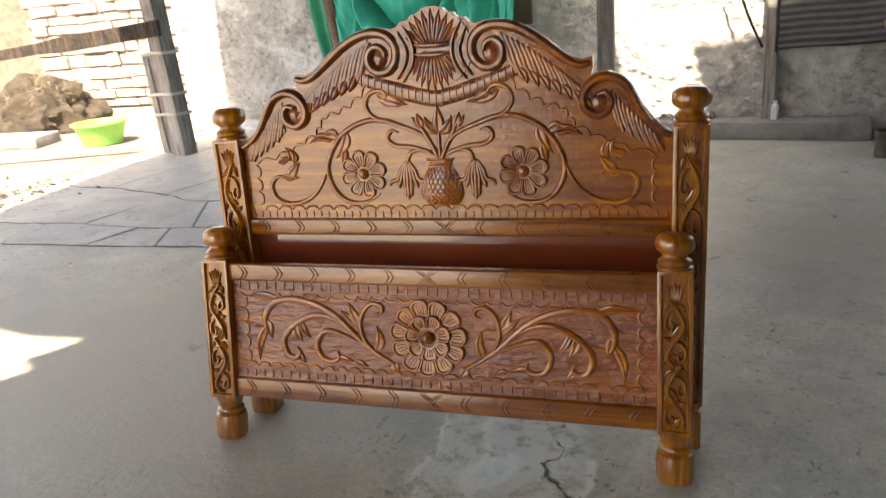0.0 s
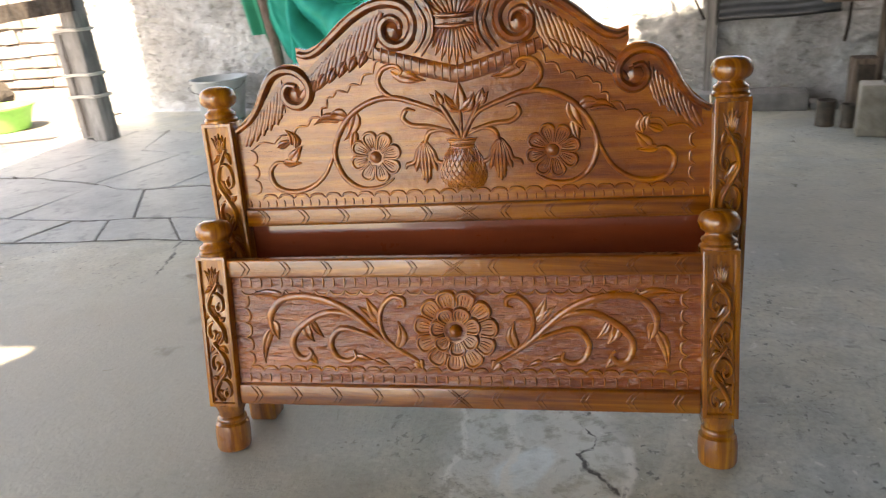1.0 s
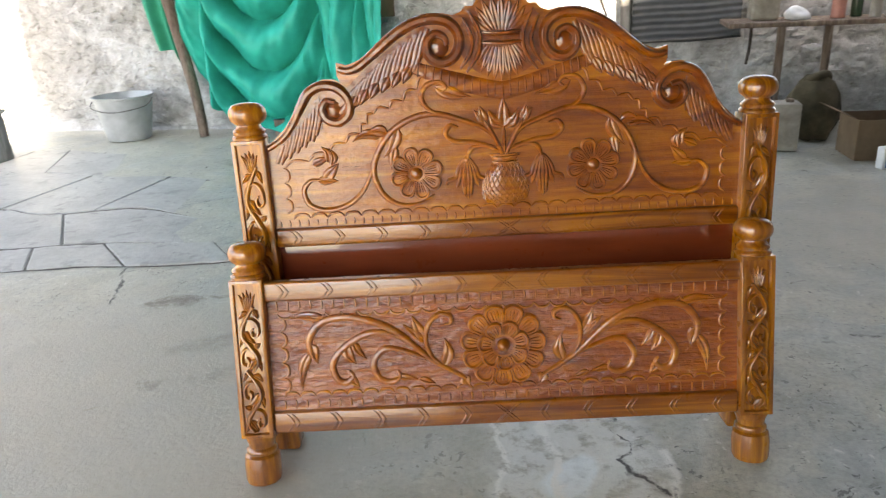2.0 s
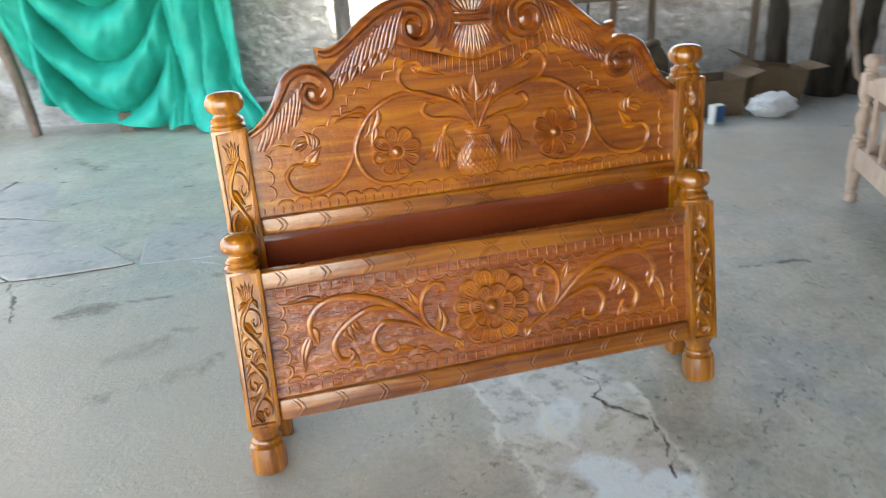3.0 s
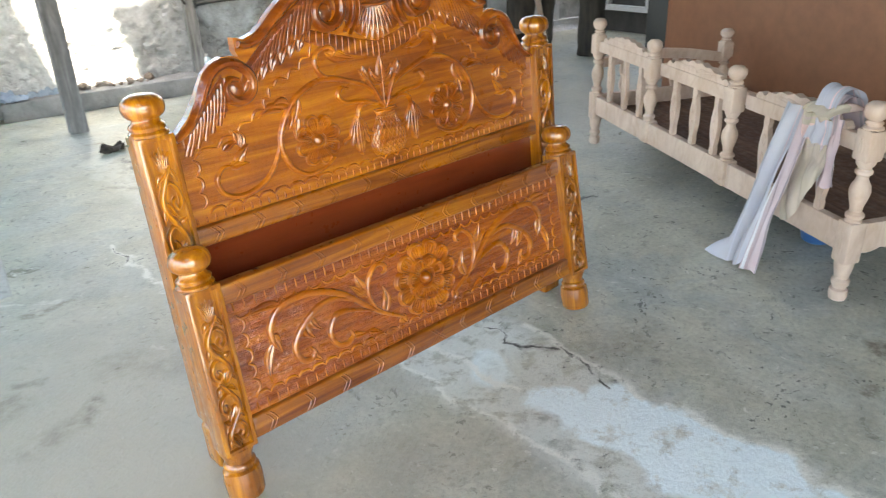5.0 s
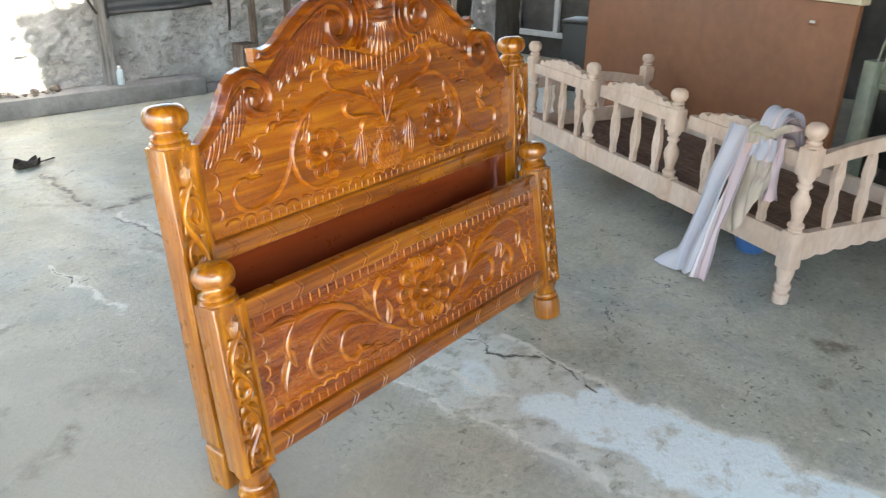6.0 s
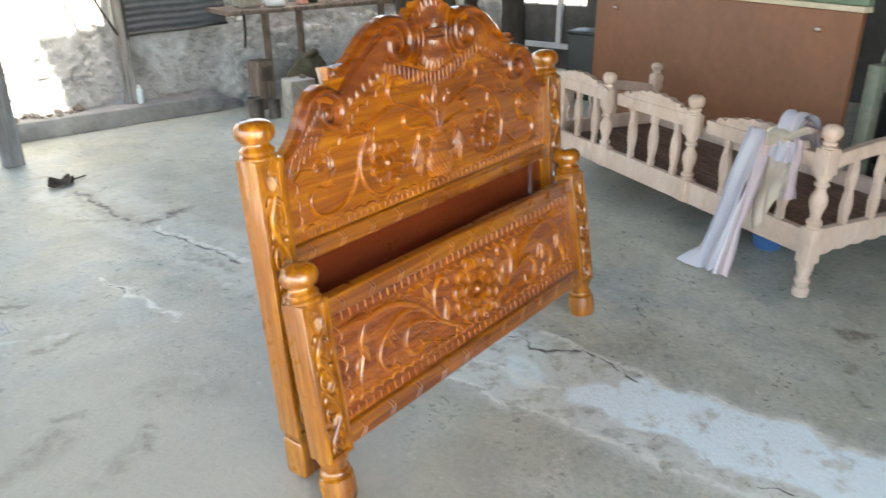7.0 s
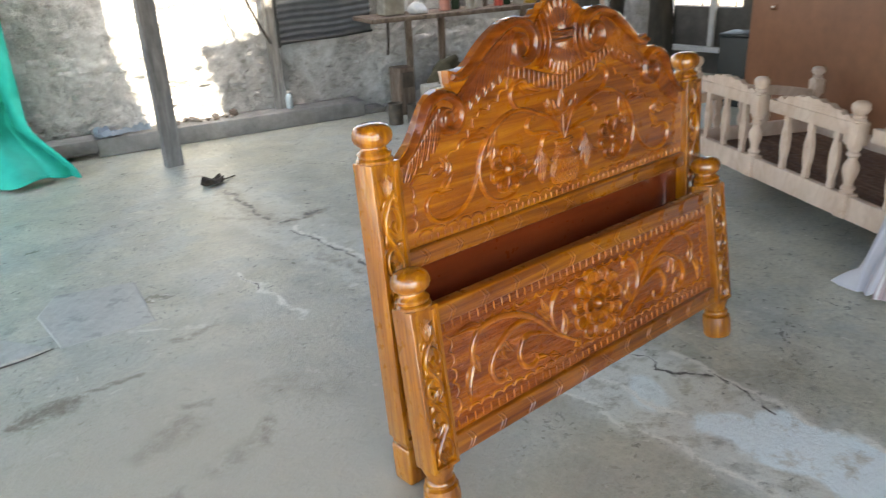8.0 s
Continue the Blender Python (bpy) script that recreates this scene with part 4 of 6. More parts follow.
        for k in range(11):
            a = 0.510 + 0.0120 * k
            top = 1.088 - 0.0120 * k
            low = top - 0.100 + 0.0046 * k - (0.009 if k % 2 else 0.0)
            bm = bmesh.new()
            stroke(bm, [(s * (a - 0.006), top), (s * (a + 0.002), top * 0.6 + low * 0.4), (s * (a + 0.020), low)], 0.0165, 0.0080, y - 0.003, (0.75, 0.6), 4)
            part("feather", bm, CREST, scroll)
        # stems, curls, leaves
        for pts, w in (
            ([(0.005, 0.905), (0.045, 0.975), (0.125, 1.012), (0.19, 1.030), (0.25, 1.024), (0.312, 0.992), (0.356, 0.938), (0.376, 0.877), (0.356, 0.812), (0.31, 0.776), (0.25, 0.776), (0.205, 0.80)], 0.015),
            ([(0.376, 0.885), (0.412, 0.820), (0.46, 0.782), (0.52, 0.770), (0.568, 0.788), (0.582, 0.830), (0.560, 0.858), (0.53, 0.860)], 0.014),
            ([(0.15, 1.018), (0.205, 1.040), (0.228, 1.075), (0.212, 1.11), (0.176, 1.118), (0.158, 1.102), (0.17, 1.090)], 0.013),
            ([(0.03, 0.93), (0.09, 0.945), (0.14, 0.950), (0.165, 0.972), (0.152, 0.995), (0.128, 0.99)], 0.013),
            ([(0.02, 0.92), (0.06, 0.935), (0.095, 0.925), (0.108, 0.885)], 0.012),
            ([(0.0, 0.90), (0.03, 0.96), (0.055, 1.005)], 0.013),
        ):
            bm = bmesh.new()
            stroke(bm, f(pts), w * 1.2, 0.014, y, (0.6, 0.35))
            part("carved_stem", bm, CARVE, th)
        bm = bmesh.new()
        dome(bm, s * 0.254, 0.864, 0.019, 0.018, y, 18, 5)
        flower = part("carved_flower", bm, CARVE, th)
        petals(flower, s * 0.254, 0.864, 0.023, 0.075, 8, 0.0135, y, 0.25)
        bm = bmesh.new()
        dome(bm, s * 0.108, 0.894, 0.012, 0.013, y)
        leaf(bm, (s * 0.108, 0.905), (s * 0.108, 0.796), 0.066, 0.013, y, 0, 0.0, 0.8)
        bell = part("carved_bellflower", bm, CARVE, th)
        for k in (-3, -2, -1, 0, 1, 2, 3):
            a, low = abs(k), (0.784, 0.792, 0.818, 0.826)[abs(k)]
            flare = 1 if k > 0 else -1
            out = k * 0.0095 + flare * (0.0, 0.0, 0.012, 0.032)[a]
            bm = bmesh.new()
            stroke(bm, [(s * (0.108 + k * 0.0022), 0.900), (s * (0.108 + k * 0.0080), 0.872), (s * (0.108 + k * 0.0110), 0.846), (s * (0.108 + out * 0.9), low + 0.012), (s * (0.108 + out), low)], 0.0145, 0.0175 - 0.002 * a, y, (0.5, 0.4), 3)
            part("petal", bm, CARVE, bell)
        for base, tip, w, b in (
            ((0.52, 0.858), (0.475, 0.905), 0.028, 0.0), ((0.54, 0.858), (0.48, 0.855), 0.022, 0.0), ((0.30, 1.0), (0.345, 0.915), 0.03, -0.01), ((0.325, 0.98), (0.39, 0.985), 0.028, 0.01),
            ((0.35, 0.975), (0.43, 0.965), 0.024, 0.014), ((0.19, 1.105), (0.09, 1.073), 0.030, 0.006), ((0.155, 1.10), (0.115, 1.085), 0.02, 0.0), ((0.055, 1.0), (0.066, 1.045), 0.026, 0.0), ((0.055, 1.0), (0.082, 1.035), 0.018, 0.0),
            ((0.31, 0.945), (0.325, 0.88), 0.024, 0.0), ((0.55, 0.905), (0.50, 0.925), 0.02, 0.0), ((0.505, 0.91), (0.52, 0.955), 0.024, 0.01), ((0.495, 0.90), (0.50, 0.95), 0.02, 0.01),
        ):
            leaf_part("carved_leaf", th, CARVE, (s * base[0], base[1]), (s * tip[0], tip[1]), w * 1.35, 0.014, y, b * s)
    # tulip and vase
    bm = bmesh.new()
    stroke(bm, [(0, 0.90), (0, 0.99)], 0.012, 0.012, y, n=4)
    tulip = part("carved_tulip", bm, CARVE, th)
    for base, tip, w, b in (((0, 0.985), (0, 1.068), 0.034, 0), ((0, 0.985), (-0.042, 1.035), 0.03, 0.01), ((0, 0.985), (0.042, 1.035), 0.03, -0.01), ((0, 0.985), (-0.036, 1.0), 0.018, 0), ((0, 0.985), (0.036, 1.0), 0.018, 0)):
        leaf_part("petal", tulip, CARVE, base, tip, w * 1.25, 0.015, y, b)
    bm = bmesh.new()
    prof = [(0.052, 0.766), (0.066, 0.785), (0.069, 0.812), (0.056, 0.855), (0.036, 0.887), (0.047, 0.909)]
    line = curve_through([(r, 0, z) for r, z in prof], 5)
    rows = [[bm.verts.new((p.x * math.sin(a), y + 0.003 - 0.024 * math.cos(a) * p.x / 0.06, p.z)) for a in [math.pi * (q / 10 - 0.5) for q in range(11)]] for p in line]
    for a, c in zip(rows, rows[1:]):
        for k in range(10):
            bm.faces.new((a[k], a[k + 1], c[k + 1], c[k]))
    bm.faces.new(rows[-1])
    bm.faces.new(list(reversed(rows[0])))
    vase = part("carved_vase", bm, CARVE, th)
    def on_vase(a, t):
        i = t * (len(line) - 1)
        k = min(int(i), len(line) - 2)
        p = line[k].lerp(line[k + 1], i - k)
        return Vector((p.x * math.sin(a), y + 0.003 - 0.024 * math.cos(a) * p.x / 0.06 - 0.001, p.z))
    bm = bmesh.new()
    for way in (-1, 1):
        for k in range(-9, 10):
            pts = [(k * 0.26 + way * 1.5 * t, 0.04 + 0.80 * t) for t in [q / 10 for q in range(11)]]
            pts = [on_vase(a, t) for a, t in pts if abs(a) < 1.4]
            if len(pts) > 2:
                tube(bm, pts, 0.0022, 5, 2)
    for k in range(7):
        a = (k - 3) * 0.36
        leaf(bm, (0.056 * math.sin(a), 0.812), (0.050 * math.sin(a), 0.768), 0.020, 0.012, y - 0.020 * math.cos(a), 0, 0.3, 0.8)
    for z, r in ((0.888, 0.036), (0.903, 0.042)):
        stroke(bm, [(-r, z), (0, z - 0.003), (r, z)], 0.009, 0.022, y)
    tagged(part("hatch_carving", bm, CARVE, vase), "", "", "", "stuff")
    return th


footboard()
headboard()


# ---- posts and things along the back wall ----
def upright(name, m, w, d, h, mat, label, category, group=""):
    th = thing(name, m, label, category, group)
    bm = bmesh.new()
    n = 9
    rows = []
    for i in range(n):
        z = h * i / (n - 1)
        k = 1 + 0.05 * noise.noise(Vector((w * 30, z * 2.2, d)))
        rows.append([bm.verts.new((sx * w / 2 * k + 0.006 * noise.noise(Vector((z * 2, 1, sx))), sy * d / 2 * k, z)) for sx, sy in ((-1, -1), (1, -1), (1, 1), (-1, 1))])
    for a, c in zip(rows, rows[1:]):
        for k in range(4):
            bm.faces.new((a[k], a[(k + 1) % 4], c[(k + 1) % 4], c[k]))
    bm.faces.new(list(reversed(rows[0])))
    bm.faces.new(rows[-1])
    part("shaft", bm, mat, th, "", False)
    return th


def at_room(s, d, z=0.0, turn=0.0):
    p = room(s, d, z)
    return pose(p.x, p.y, p.z, 0, 0, TURNED + turn)


upright("roof_post", at_room(0.035, -0.63, 0, 6), 0.125, 0.10, 3.0, GREYWOOD, "weathered grey square timber post standing on the floor", "post")
upright("roof_post", at_room(1.20, 0.18, 0.15), 0.095, 0.08, 2.85, PALEPOST, "slim weathered grey timber post standing on the plinth", "post")

th = thing("leaning_stick", at_room(1.10, 0.05, 0.80), "thin dark wooden stick fixed aslant to the slim post", "stick")
bm = bmesh.new()
tube(bm, [(0.04, 0, -0.05), (-0.08, 0, 0.2), (-0.24, 0.02, 0.62)], 0.011)
part("rod", bm, DARKWOOD, th)

th = thing("dark_sheet", at_room(1.25, 0.13, 0.0), "dark grey ribbed sheet hanging in front of the wall", "sheet")
bm = bmesh.new()
sheet(bm, lambda u, v: Vector((0.90 * u, 0.004 * math.sin(170 * v) - 0.015 * math.sin(5 * u + 2 * v) + 0.006 * noise.noise(Vector((u * 7, v * 9, 1))), 2.2 + (0.715 + 0.035 * u + 0.006 * math.sin(8 * u) - 2.2) * v)), 20, 216)
part("ribbed_panel", bm, BLACKTARP, th)
bm = bmesh.new()
tube(bm, [(0.0, -0.025, 0.74), (0.3, -0.045, 0.748), (0.6, -0.03, 0.755), (0.90, -0.03, 0.772)], 0.011, 7, 6)
part("hem", bm, BLACKPAINT, th)
bm = bmesh.new()
line = [(-0.012 + 0.012 * noise.noise(Vector((k * 0.9, 2, 0))), -0.02, 0.70 + 0.10 * k) for k in range(16)]
tube(bm, line, lambda t: 0.013 + 0.006 * noise.noise(Vector((t * 40, 1, 5))), 6, 4)
part("edge_rope", bm, BLACKPAINT, th)
th = thing("small_board", at_room(-1.06, 0.2, 1.03), "tan wooden board hung on the wall", "board")
bm = bmesh.new()
box(bm, -0.19, 0.19, -0.02, 0.02, 0, 0.45, 0.006, 2)
part("panel", bm, CARTON, th)

# rag and rubble on the plinth
th = thing("rag", at_room(-0.2, 0.1, 0.152), "crumpled blue-grey rag lying on the plinth", "rag")
bm = bmesh.new()
sheet(bm, lambda u, v: Vector((0.44 * (u - 0.5) + 0.03 * noise.noise(Vector((u * 4, v * 5, 8))), (0.10 + 0.09 * math.sin(5 * u + 1)) * (v - 0.5) - 0.04 + 0.03 * noise.noise(Vector((u * 6, v * 3, 1))), 0.006 + 0.11 * abs(noise.noise(Vector((u * 6.5, v * 5, 3)))) + 0.02 * abs(noise.noise(Vector((u * 17, v * 11, 5)))))), 44, 24)
part("cloth", bm, cloth_mat("blue_grey_rag_cloth", (0.32, 0.38, 0.45), (0.20, 0.25, 0.32), 0.9), th)
random.seed(5)
for i in range(22):
    s = 0.18 + 0.60 * random.random() ** 0.8
    p = room(s, 0.06 + 0.14 * random.random(), 0.152)
    r = 0.012 + 0.036 * random.random() ** 2
    bm = bmesh.new()
    bmesh.ops.create_icosphere(bm, subdivisions=2, radius=r)
    for v in bm.verts:
        v.co *= 1 + 0.45 * noise.noise(v.co * 26 + Vector((i * 7, 0, 0)))
        v.co.z *= 0.7
    lowest = min(v.co.z for v in bm.verts)
    for v in bm.verts:
        v.co.z -= lowest
    ob = part("stone", bm, MORTAR if i % 3 else STONE, None, "", False)
    ob.matrix_world = pose(p.x, p.y, p.z, 0, 0, i * 40)
    tagged(ob, "small broken brown stone lying on the plinth", "stone", "rubble on the plinth")
th = thing("bottle", at_room(1.26, 0.10, 0.156), "small pale blue plastic bottle standing on the plinth", "bottle")
bm = bmesh.new()
lathe(bm, [(0.026, 0), (0.030, 0.006), (0.031, 0.03), (0.029, 0.07), (0.031, 0.10), (0.024, 0.122), (0.013, 0.132), (0.013, 0.14)], 0, 0, 16)
body = part("body", bm, plain("pale_blue_plastic", (0.55, 0.66, 0.72), 0.4), th)
bm = bmesh.new()
lathe(bm, [(0.015, 0.138), (0.016, 0.142), (0.015, 0.156), (0.010, 0.158)], 0, 0, 14)
part("cap", bm, WHITEPLASTIC, body)


# green cloths
def smoothstep(a, c, x):
    t = min(1.0, max(0.0, (x - a) / (c - a)))
    return t * t * (3 - 2 * t)


def steps(table, x):
    for (a, y0), (c, y1) in zip(table, table[1:]):
        if x <= c:
            return y0 + (y1 - y0) * (x - a) / (c - a)
    return table[-1][1]


def ridge(x, p=1.6):
    return (0.5 + 0.5 * math.sin(x)) ** p


def crease(x):
    """A rounded fold between sharp valleys, one to each unit of x, leaning to one side."""
    t = x - math.floor(x)
    t = t ** 0.75
    return math.sin(math.pi * t) ** 0.7 if 0 < t < 1 else 0.0


def big_cloth(u, v):
    low = steps(((0, 0.98), (0.05, 0.62), (0.12, 0.36), (0.2, 0.19), (0.3, 0.11), (0.45, 0.07), (0.6, 0.03), (0.72, 0.012), (1, 0.012)), u)
    z = 2.1 + (low - 2.1) * v
    pool = smoothstep(0.80, 1.0, v)
    s = -2.88 + 2.0 * u + 0.26 * pool * smoothstep(0.7, 1, u)
    spread = (0.10 * v + 0.30 * pool) * smoothstep(0.55, 0.95, u)
    # swags that sag between two points of hanging
    k = (u - 0.40) / 0.30
    inside = max(0.0, 1 - k * k)
    w = v - 0.34 * inside * (1.0 if v > 0.6 else 0.8 + 0.33 * v)
    swag = 0.25 * crease(4.6 * w + 0.12 * math.sin(5 * u)) * min(1.0, inside * 2.2) * smoothstep(0.1, 0.4, v)
    left = 0.12 * crease(7.3 * u + 0.3 * v) * (1 - smoothstep(0.14, 0.26, u))
    right = smoothstep(0.62, 0.72, u) * (0.20 * crease(4.6 * u - 0.65 * v + 0.15) + 0.05 * crease(10.0 * u + 0.8 * v))
    fine = 0.05 * noise.noise(Vector((u * 9, v * 6, 1))) + 0.024 * noise.noise(Vector((u * 24 + 6 * v, v * 12, 4)))
    d = 0.06 - swag - left - right - fine - spread - 0.08 * v * smoothstep(0.1, 0.5, u)
    p = Vector((s, min(d, 0.2), z))
    hem = smoothstep(0.9, 1.0, v) * smoothstep(0.55, 0.75, u)
    p.y -= 0.07 * hem * ridge(37 * u + 1.0)
    p.z = max(p.z, 0.012 + hem * 0.05 * ridge(37 * u, 1.0) + (0.02 if v < 0.985 else 0) * smoothstep(0.6, 0.8, u))
    return p


th = thing("green_cloth", ROOM.copy(), "large turquoise green cloth hanging in folds to the floor", "cloth")
bm = bmesh.new()
sheet(bm, big_cloth, 190, 110)
part("drape", bm, GREENCLOTH, th)
th = thing("green_cloth", ROOM.copy(), "narrow faded green cloth hung beside a leaning pole", "cloth")
bm = bmesh.new()
sheet(bm, lambda u, v: Vector((-3.42 + 0.42 * u + 0.2 * v * v * (1 - 0.3 * u), 0.12 + 0.04 * math.sin(15 * u + 3 * v), 2.1 + (0.80 - 0.46 * smoothstep(0.45, 0.9, u) + 0.1 * smoothstep(0.9, 1, u) - 2.1) * v)), 40, 30)
part("drape", bm, GREENCLOTH2, th)
th = thing("leaning_pole", ROOM.copy(), "brown wooden pole leaning against the wall", "pole")
bm = bmesh.new()
tube(bm, [(-3.22, 0.16, 2.1), (-3.0, 0.05, 1.2), (-2.83, -0.05, 0.45), (-2.76, -0.12, 0.0)], lambda t: 0.060 - 0.015 * t, 10)
part("shaft", bm, BROWNWOOD, th)
th = thing("wooden_block", at_room(-1.98, -0.12, 0.0, 20), "small weathered wooden block under the green cloth", "block")
bm = bmesh.new()
box(bm, -0.05, 0.05, -0.04, 0.04, 0, 0.16, 0.006, 2)
part("body", bm, BROWNWOOD, th)

# the metal bucket
th = thing("bucket", pose(-3.20, 5.42, 0.0), "wide dull white metal bucket standing by the wall", "bucket")
bm = bmesh.new()
lathe(bm, [(0.19, 0.0), (0.205, 0.01), (0.272, 0.40), (0.288, 0.405), (0.288, 0.425), (0.268, 0.425), (0.258, 0.39), (0.19, 0.03), (0.002, 0.025)], 0, 0, 32)
body = part("body", bm, ENAMEL, th)
bm = bmesh.new()
tube(bm, [(0.285, 0, 0.39), (0.25, -0.16, 0.33), (0.0, -0.285, 0.30), (-0.25, -0.16, 0.33), (-0.285, 0, 0.39)], 0.005)
part("handle", bm, GREYWOOD, th)


# ---- the open side ----
th = thing("gate_post", pose(-4.12, 4.66, 0.0, 0, -2.5, -12), "tall weathered grey gate post bound with pale rope", "post")
bm = bmesh.new()
box(bm, -0.02, 0.14, -0.09, 0.09, 0, 2.95, 0.01, 2)
part("shaft", bm, PALEPOST, th)
bm = bmesh.new()
box(bm, -0.21, -0.026, -0.05, 0.05, 0.03, 1.02, 0.008, 2)
part("side_plank", bm, PALEPOST, th)
bm = bmesh.new()
box(bm, -0.125, -0.1, -0.055, -0.052, 0.05, 1.0)
part("dark_seam", bm, DARKWOOD, th)
for z in (0.42, 0.62, 1.02):
    bm = bmesh.new()
    for k in range(2):
        tube(bm, [(-0.225, -0.06, z + 0.012 * k), (0.0, -0.1, z + 0.01 + 0.012 * k), (0.155, -0.1, z + 0.014 * k), (0.155, 0.1, z + 0.012 * k), (0.0, 0.1, z), (-0.225, 0.06, z + 0.01 * k), (-0.225, -0.06, z + 0.012 * k)], 0.009, 6, 4)
    part("rope_tie", bm, ROPE, th)
th = thing("gate_rail", pose(0, 0, 0), "dark weathered plank rail tied across the gate post", "rail")
bm = bmesh.new()
a, c = Vector((-4.0, 4.52, 1.27)), Vector((-6.4, 3.85, 1.06))
line = [a + (c - a) * (i / 8) for i in range(9)]
rows = []
for i, p in enumerate(line):
    h = 0.075 if i < 4 else 0.05
    h *= 1 + 0.12 * noise.noise(Vector((i * 1.3, 0, 0)))
    rows.append([bm.verts.new(p + Vector((0, dy, dz))) for dy, dz in ((-0.025, -h), (0.025, -h), (0.025, h), (-0.025, h))])
for r0, r1 in zip(rows, rows[1:]):
    for k in range(4):
        bm.faces.new((r0[k], r0[(k + 1) % 4], r1[(k + 1) % 4], r1[k]))
bm.faces.new(rows[0])
bm.faces.new(list(reversed(rows[-1])))
part("plank", bm, DARKWOOD, th, "", False)

th = thing("plastic_tub", pose(-5.85, 5.55, -0.04), "lime green plastic tub standing on the earth", "tub")
bm = bmesh.new()
lathe(bm, [(0.20, 0.0), (0.22, 0.01), (0.30, 0.25), (0.325, 0.255), (0.325, 0.275), (0.295, 0.275), (0.21, 0.03), (0.002, 0.025)], 0, 0, 32)
part("body", bm, GREENTUB, th)

bm = bmesh.new()
bmesh.ops.create_icosphere(bm, subdivisions=5, radius=1.0)
for v in bm.verts:
    k = 1 + 0.25 * noise.noise(v.co * 2.5) + 0.12 * noise.noise(v.co * 7)
    v.co = Vector((v.co.x * 0.8 * k, v.co.y * 0.7 * k, max(v.co.z * 0.72 * k, -0.02)))
ob = part("fodder_heap", bm, HEAPM)
ob.matrix_world = pose(-7.75, 6.7, -0.04)
tagged(ob, "heap of dry fodder on the earth, coloured as in shade", "heap", "", "stuff")
bm = bmesh.new()
random.seed(3)
for i in range(900):
    a, r = random.uniform(0, 6.28), random.uniform(0.1, 1.0)
    base = Vector((0.76 * r * math.cos(a), 0.66 * r * math.sin(a), 0.68 * math.sqrt(max(0, 1 - r * r)) + 0.02))
    way = Vector((random.uniform(-1, 1), random.uniform(-1, 1), random.uniform(-0.3, 0.9))).normalized() * random.uniform(0.12, 0.4)
    w = way.cross(Vector((0.3, 0.2, 1))).normalized() * 0.004
    q = [bm.verts.new(base - w), bm.verts.new(base + w), bm.verts.new(base + way + Vector((0, 0, -0.06)))]
    bm.faces.new(q)
ob = part("straw", bm, STRAWM, None, "", False)
ob.matrix_world = pose(-7.75, 6.7, -0.03)
tagged(ob, "loose dry straw on the fodder heap", "straw", "", "stuff")
th = thing("stone_step", pose(-7.4, 5.5, -0.04, 0, 0, 8), "flat grey stone step on the earth", "step")
bm = bmesh.new()
box(bm, -1.0, 0.7, -0.25, 0.25, 0, 0.14, 0.02, 2)
part("block", bm, CEMENT, th)

bm = bmesh.new()
random.seed(11)
for i in range(420):
    a = Vector((random.gauss(-4.75, 0.33), random.gauss(3.15, 0.45), 0.004 + 0.01 * random.random()))
    t, r = random.uniform(0, 6.28), random.uniform(0.012, 0.045)
    d = Vector((math.cos(t), math.sin(t), random.uniform(-0.1, 0.4))) * r
    w = Vector((-math.sin(t), math.cos(t), 0)) * r * 0.4
    if a.x < -4.72:
        a.z -= 0.036
    bm.faces.new([bm.verts.new(a - d), bm.verts.new(a + w), bm.verts.new(a + d), bm.verts.new(a - w)])
ob = part("leaf_litter", bm, HEAPM, None, "", False)
tagged(ob, "dry leaves and chips scattered on the ground", "leaf litter", "", "stuff")


# ---- shelf corner ----
th = thing("shelf", at_room(0, 0), "long rough plank shelf on sticks loaded with bottles and tins", "shelf")
bm = bmesh.new()
box(bm, 1.98, 4.7, -0.27, 0.16, 0.865, 0.905, 0.006, 2)
for v in bm.verts:
    v.co.z += 0.012 * noise.noise(v.co * 2)
part("plank", bm, BROWNWOOD, th)
for s, d in ((2.42, -0.12), (2.78, -0.12), (3.75, -0.12), (4.6, -0.12)):
    bm = bmesh.new()
    box(bm, s - 0.028, s + 0.028, d - 0.025, d + 0.025, 0, 0.864, 0.005, 2)
    part("leg", bm, BROWNWOOD, th)
bm = bmesh.new()
tube(bm, [(2.17, -0.2, 0.87), (2.165, -0.2, 0.7), (2.15, -0.2, 0.57)], 0.012)
part("hanging_stick", bm, DARKWOOD, th)


def bottle(s, d, r, h, mat, label, shape=0, cap=None):
    th = thing("bottle" if shape == 0 else "tin", at_room(s, d, 0.907), label, "bottle" if shape == 0 else "tin", "things on the plank shelf")
    bm = bmesh.new()
    if shape == 0:
        lathe(bm, [(r * 0.9, 0), (r, 0.008), (r, h * 0.62), (r * 0.8, h * 0.74), (r * 0.36, h * 0.84), (r * 0.34, h * 0.93)], 0, 0, 16)
    else:
        lathe(bm, [(r * 0.97, 0), (r, 0.004), (r, 0.012), (r * 0.97, 0.016), (r * 0.97, h - 0.018), (r, h - 0.012), (r, h - 0.003), (r * 0.9, h)], 0, 0, 18)
    body = part("body", bm, mat, th)
    if cap:
        bm = bmesh.new()
        z = h * 0.92 if shape == 0 else h
        lathe(bm, [(r * 0.42, z - 0.002), (r * 0.45, z + 0.01), (r * 0.42, z + 0.03), (r * 0.3, z + 0.034)], 0, 0, 14)
        part("cap", bm, cap, body)


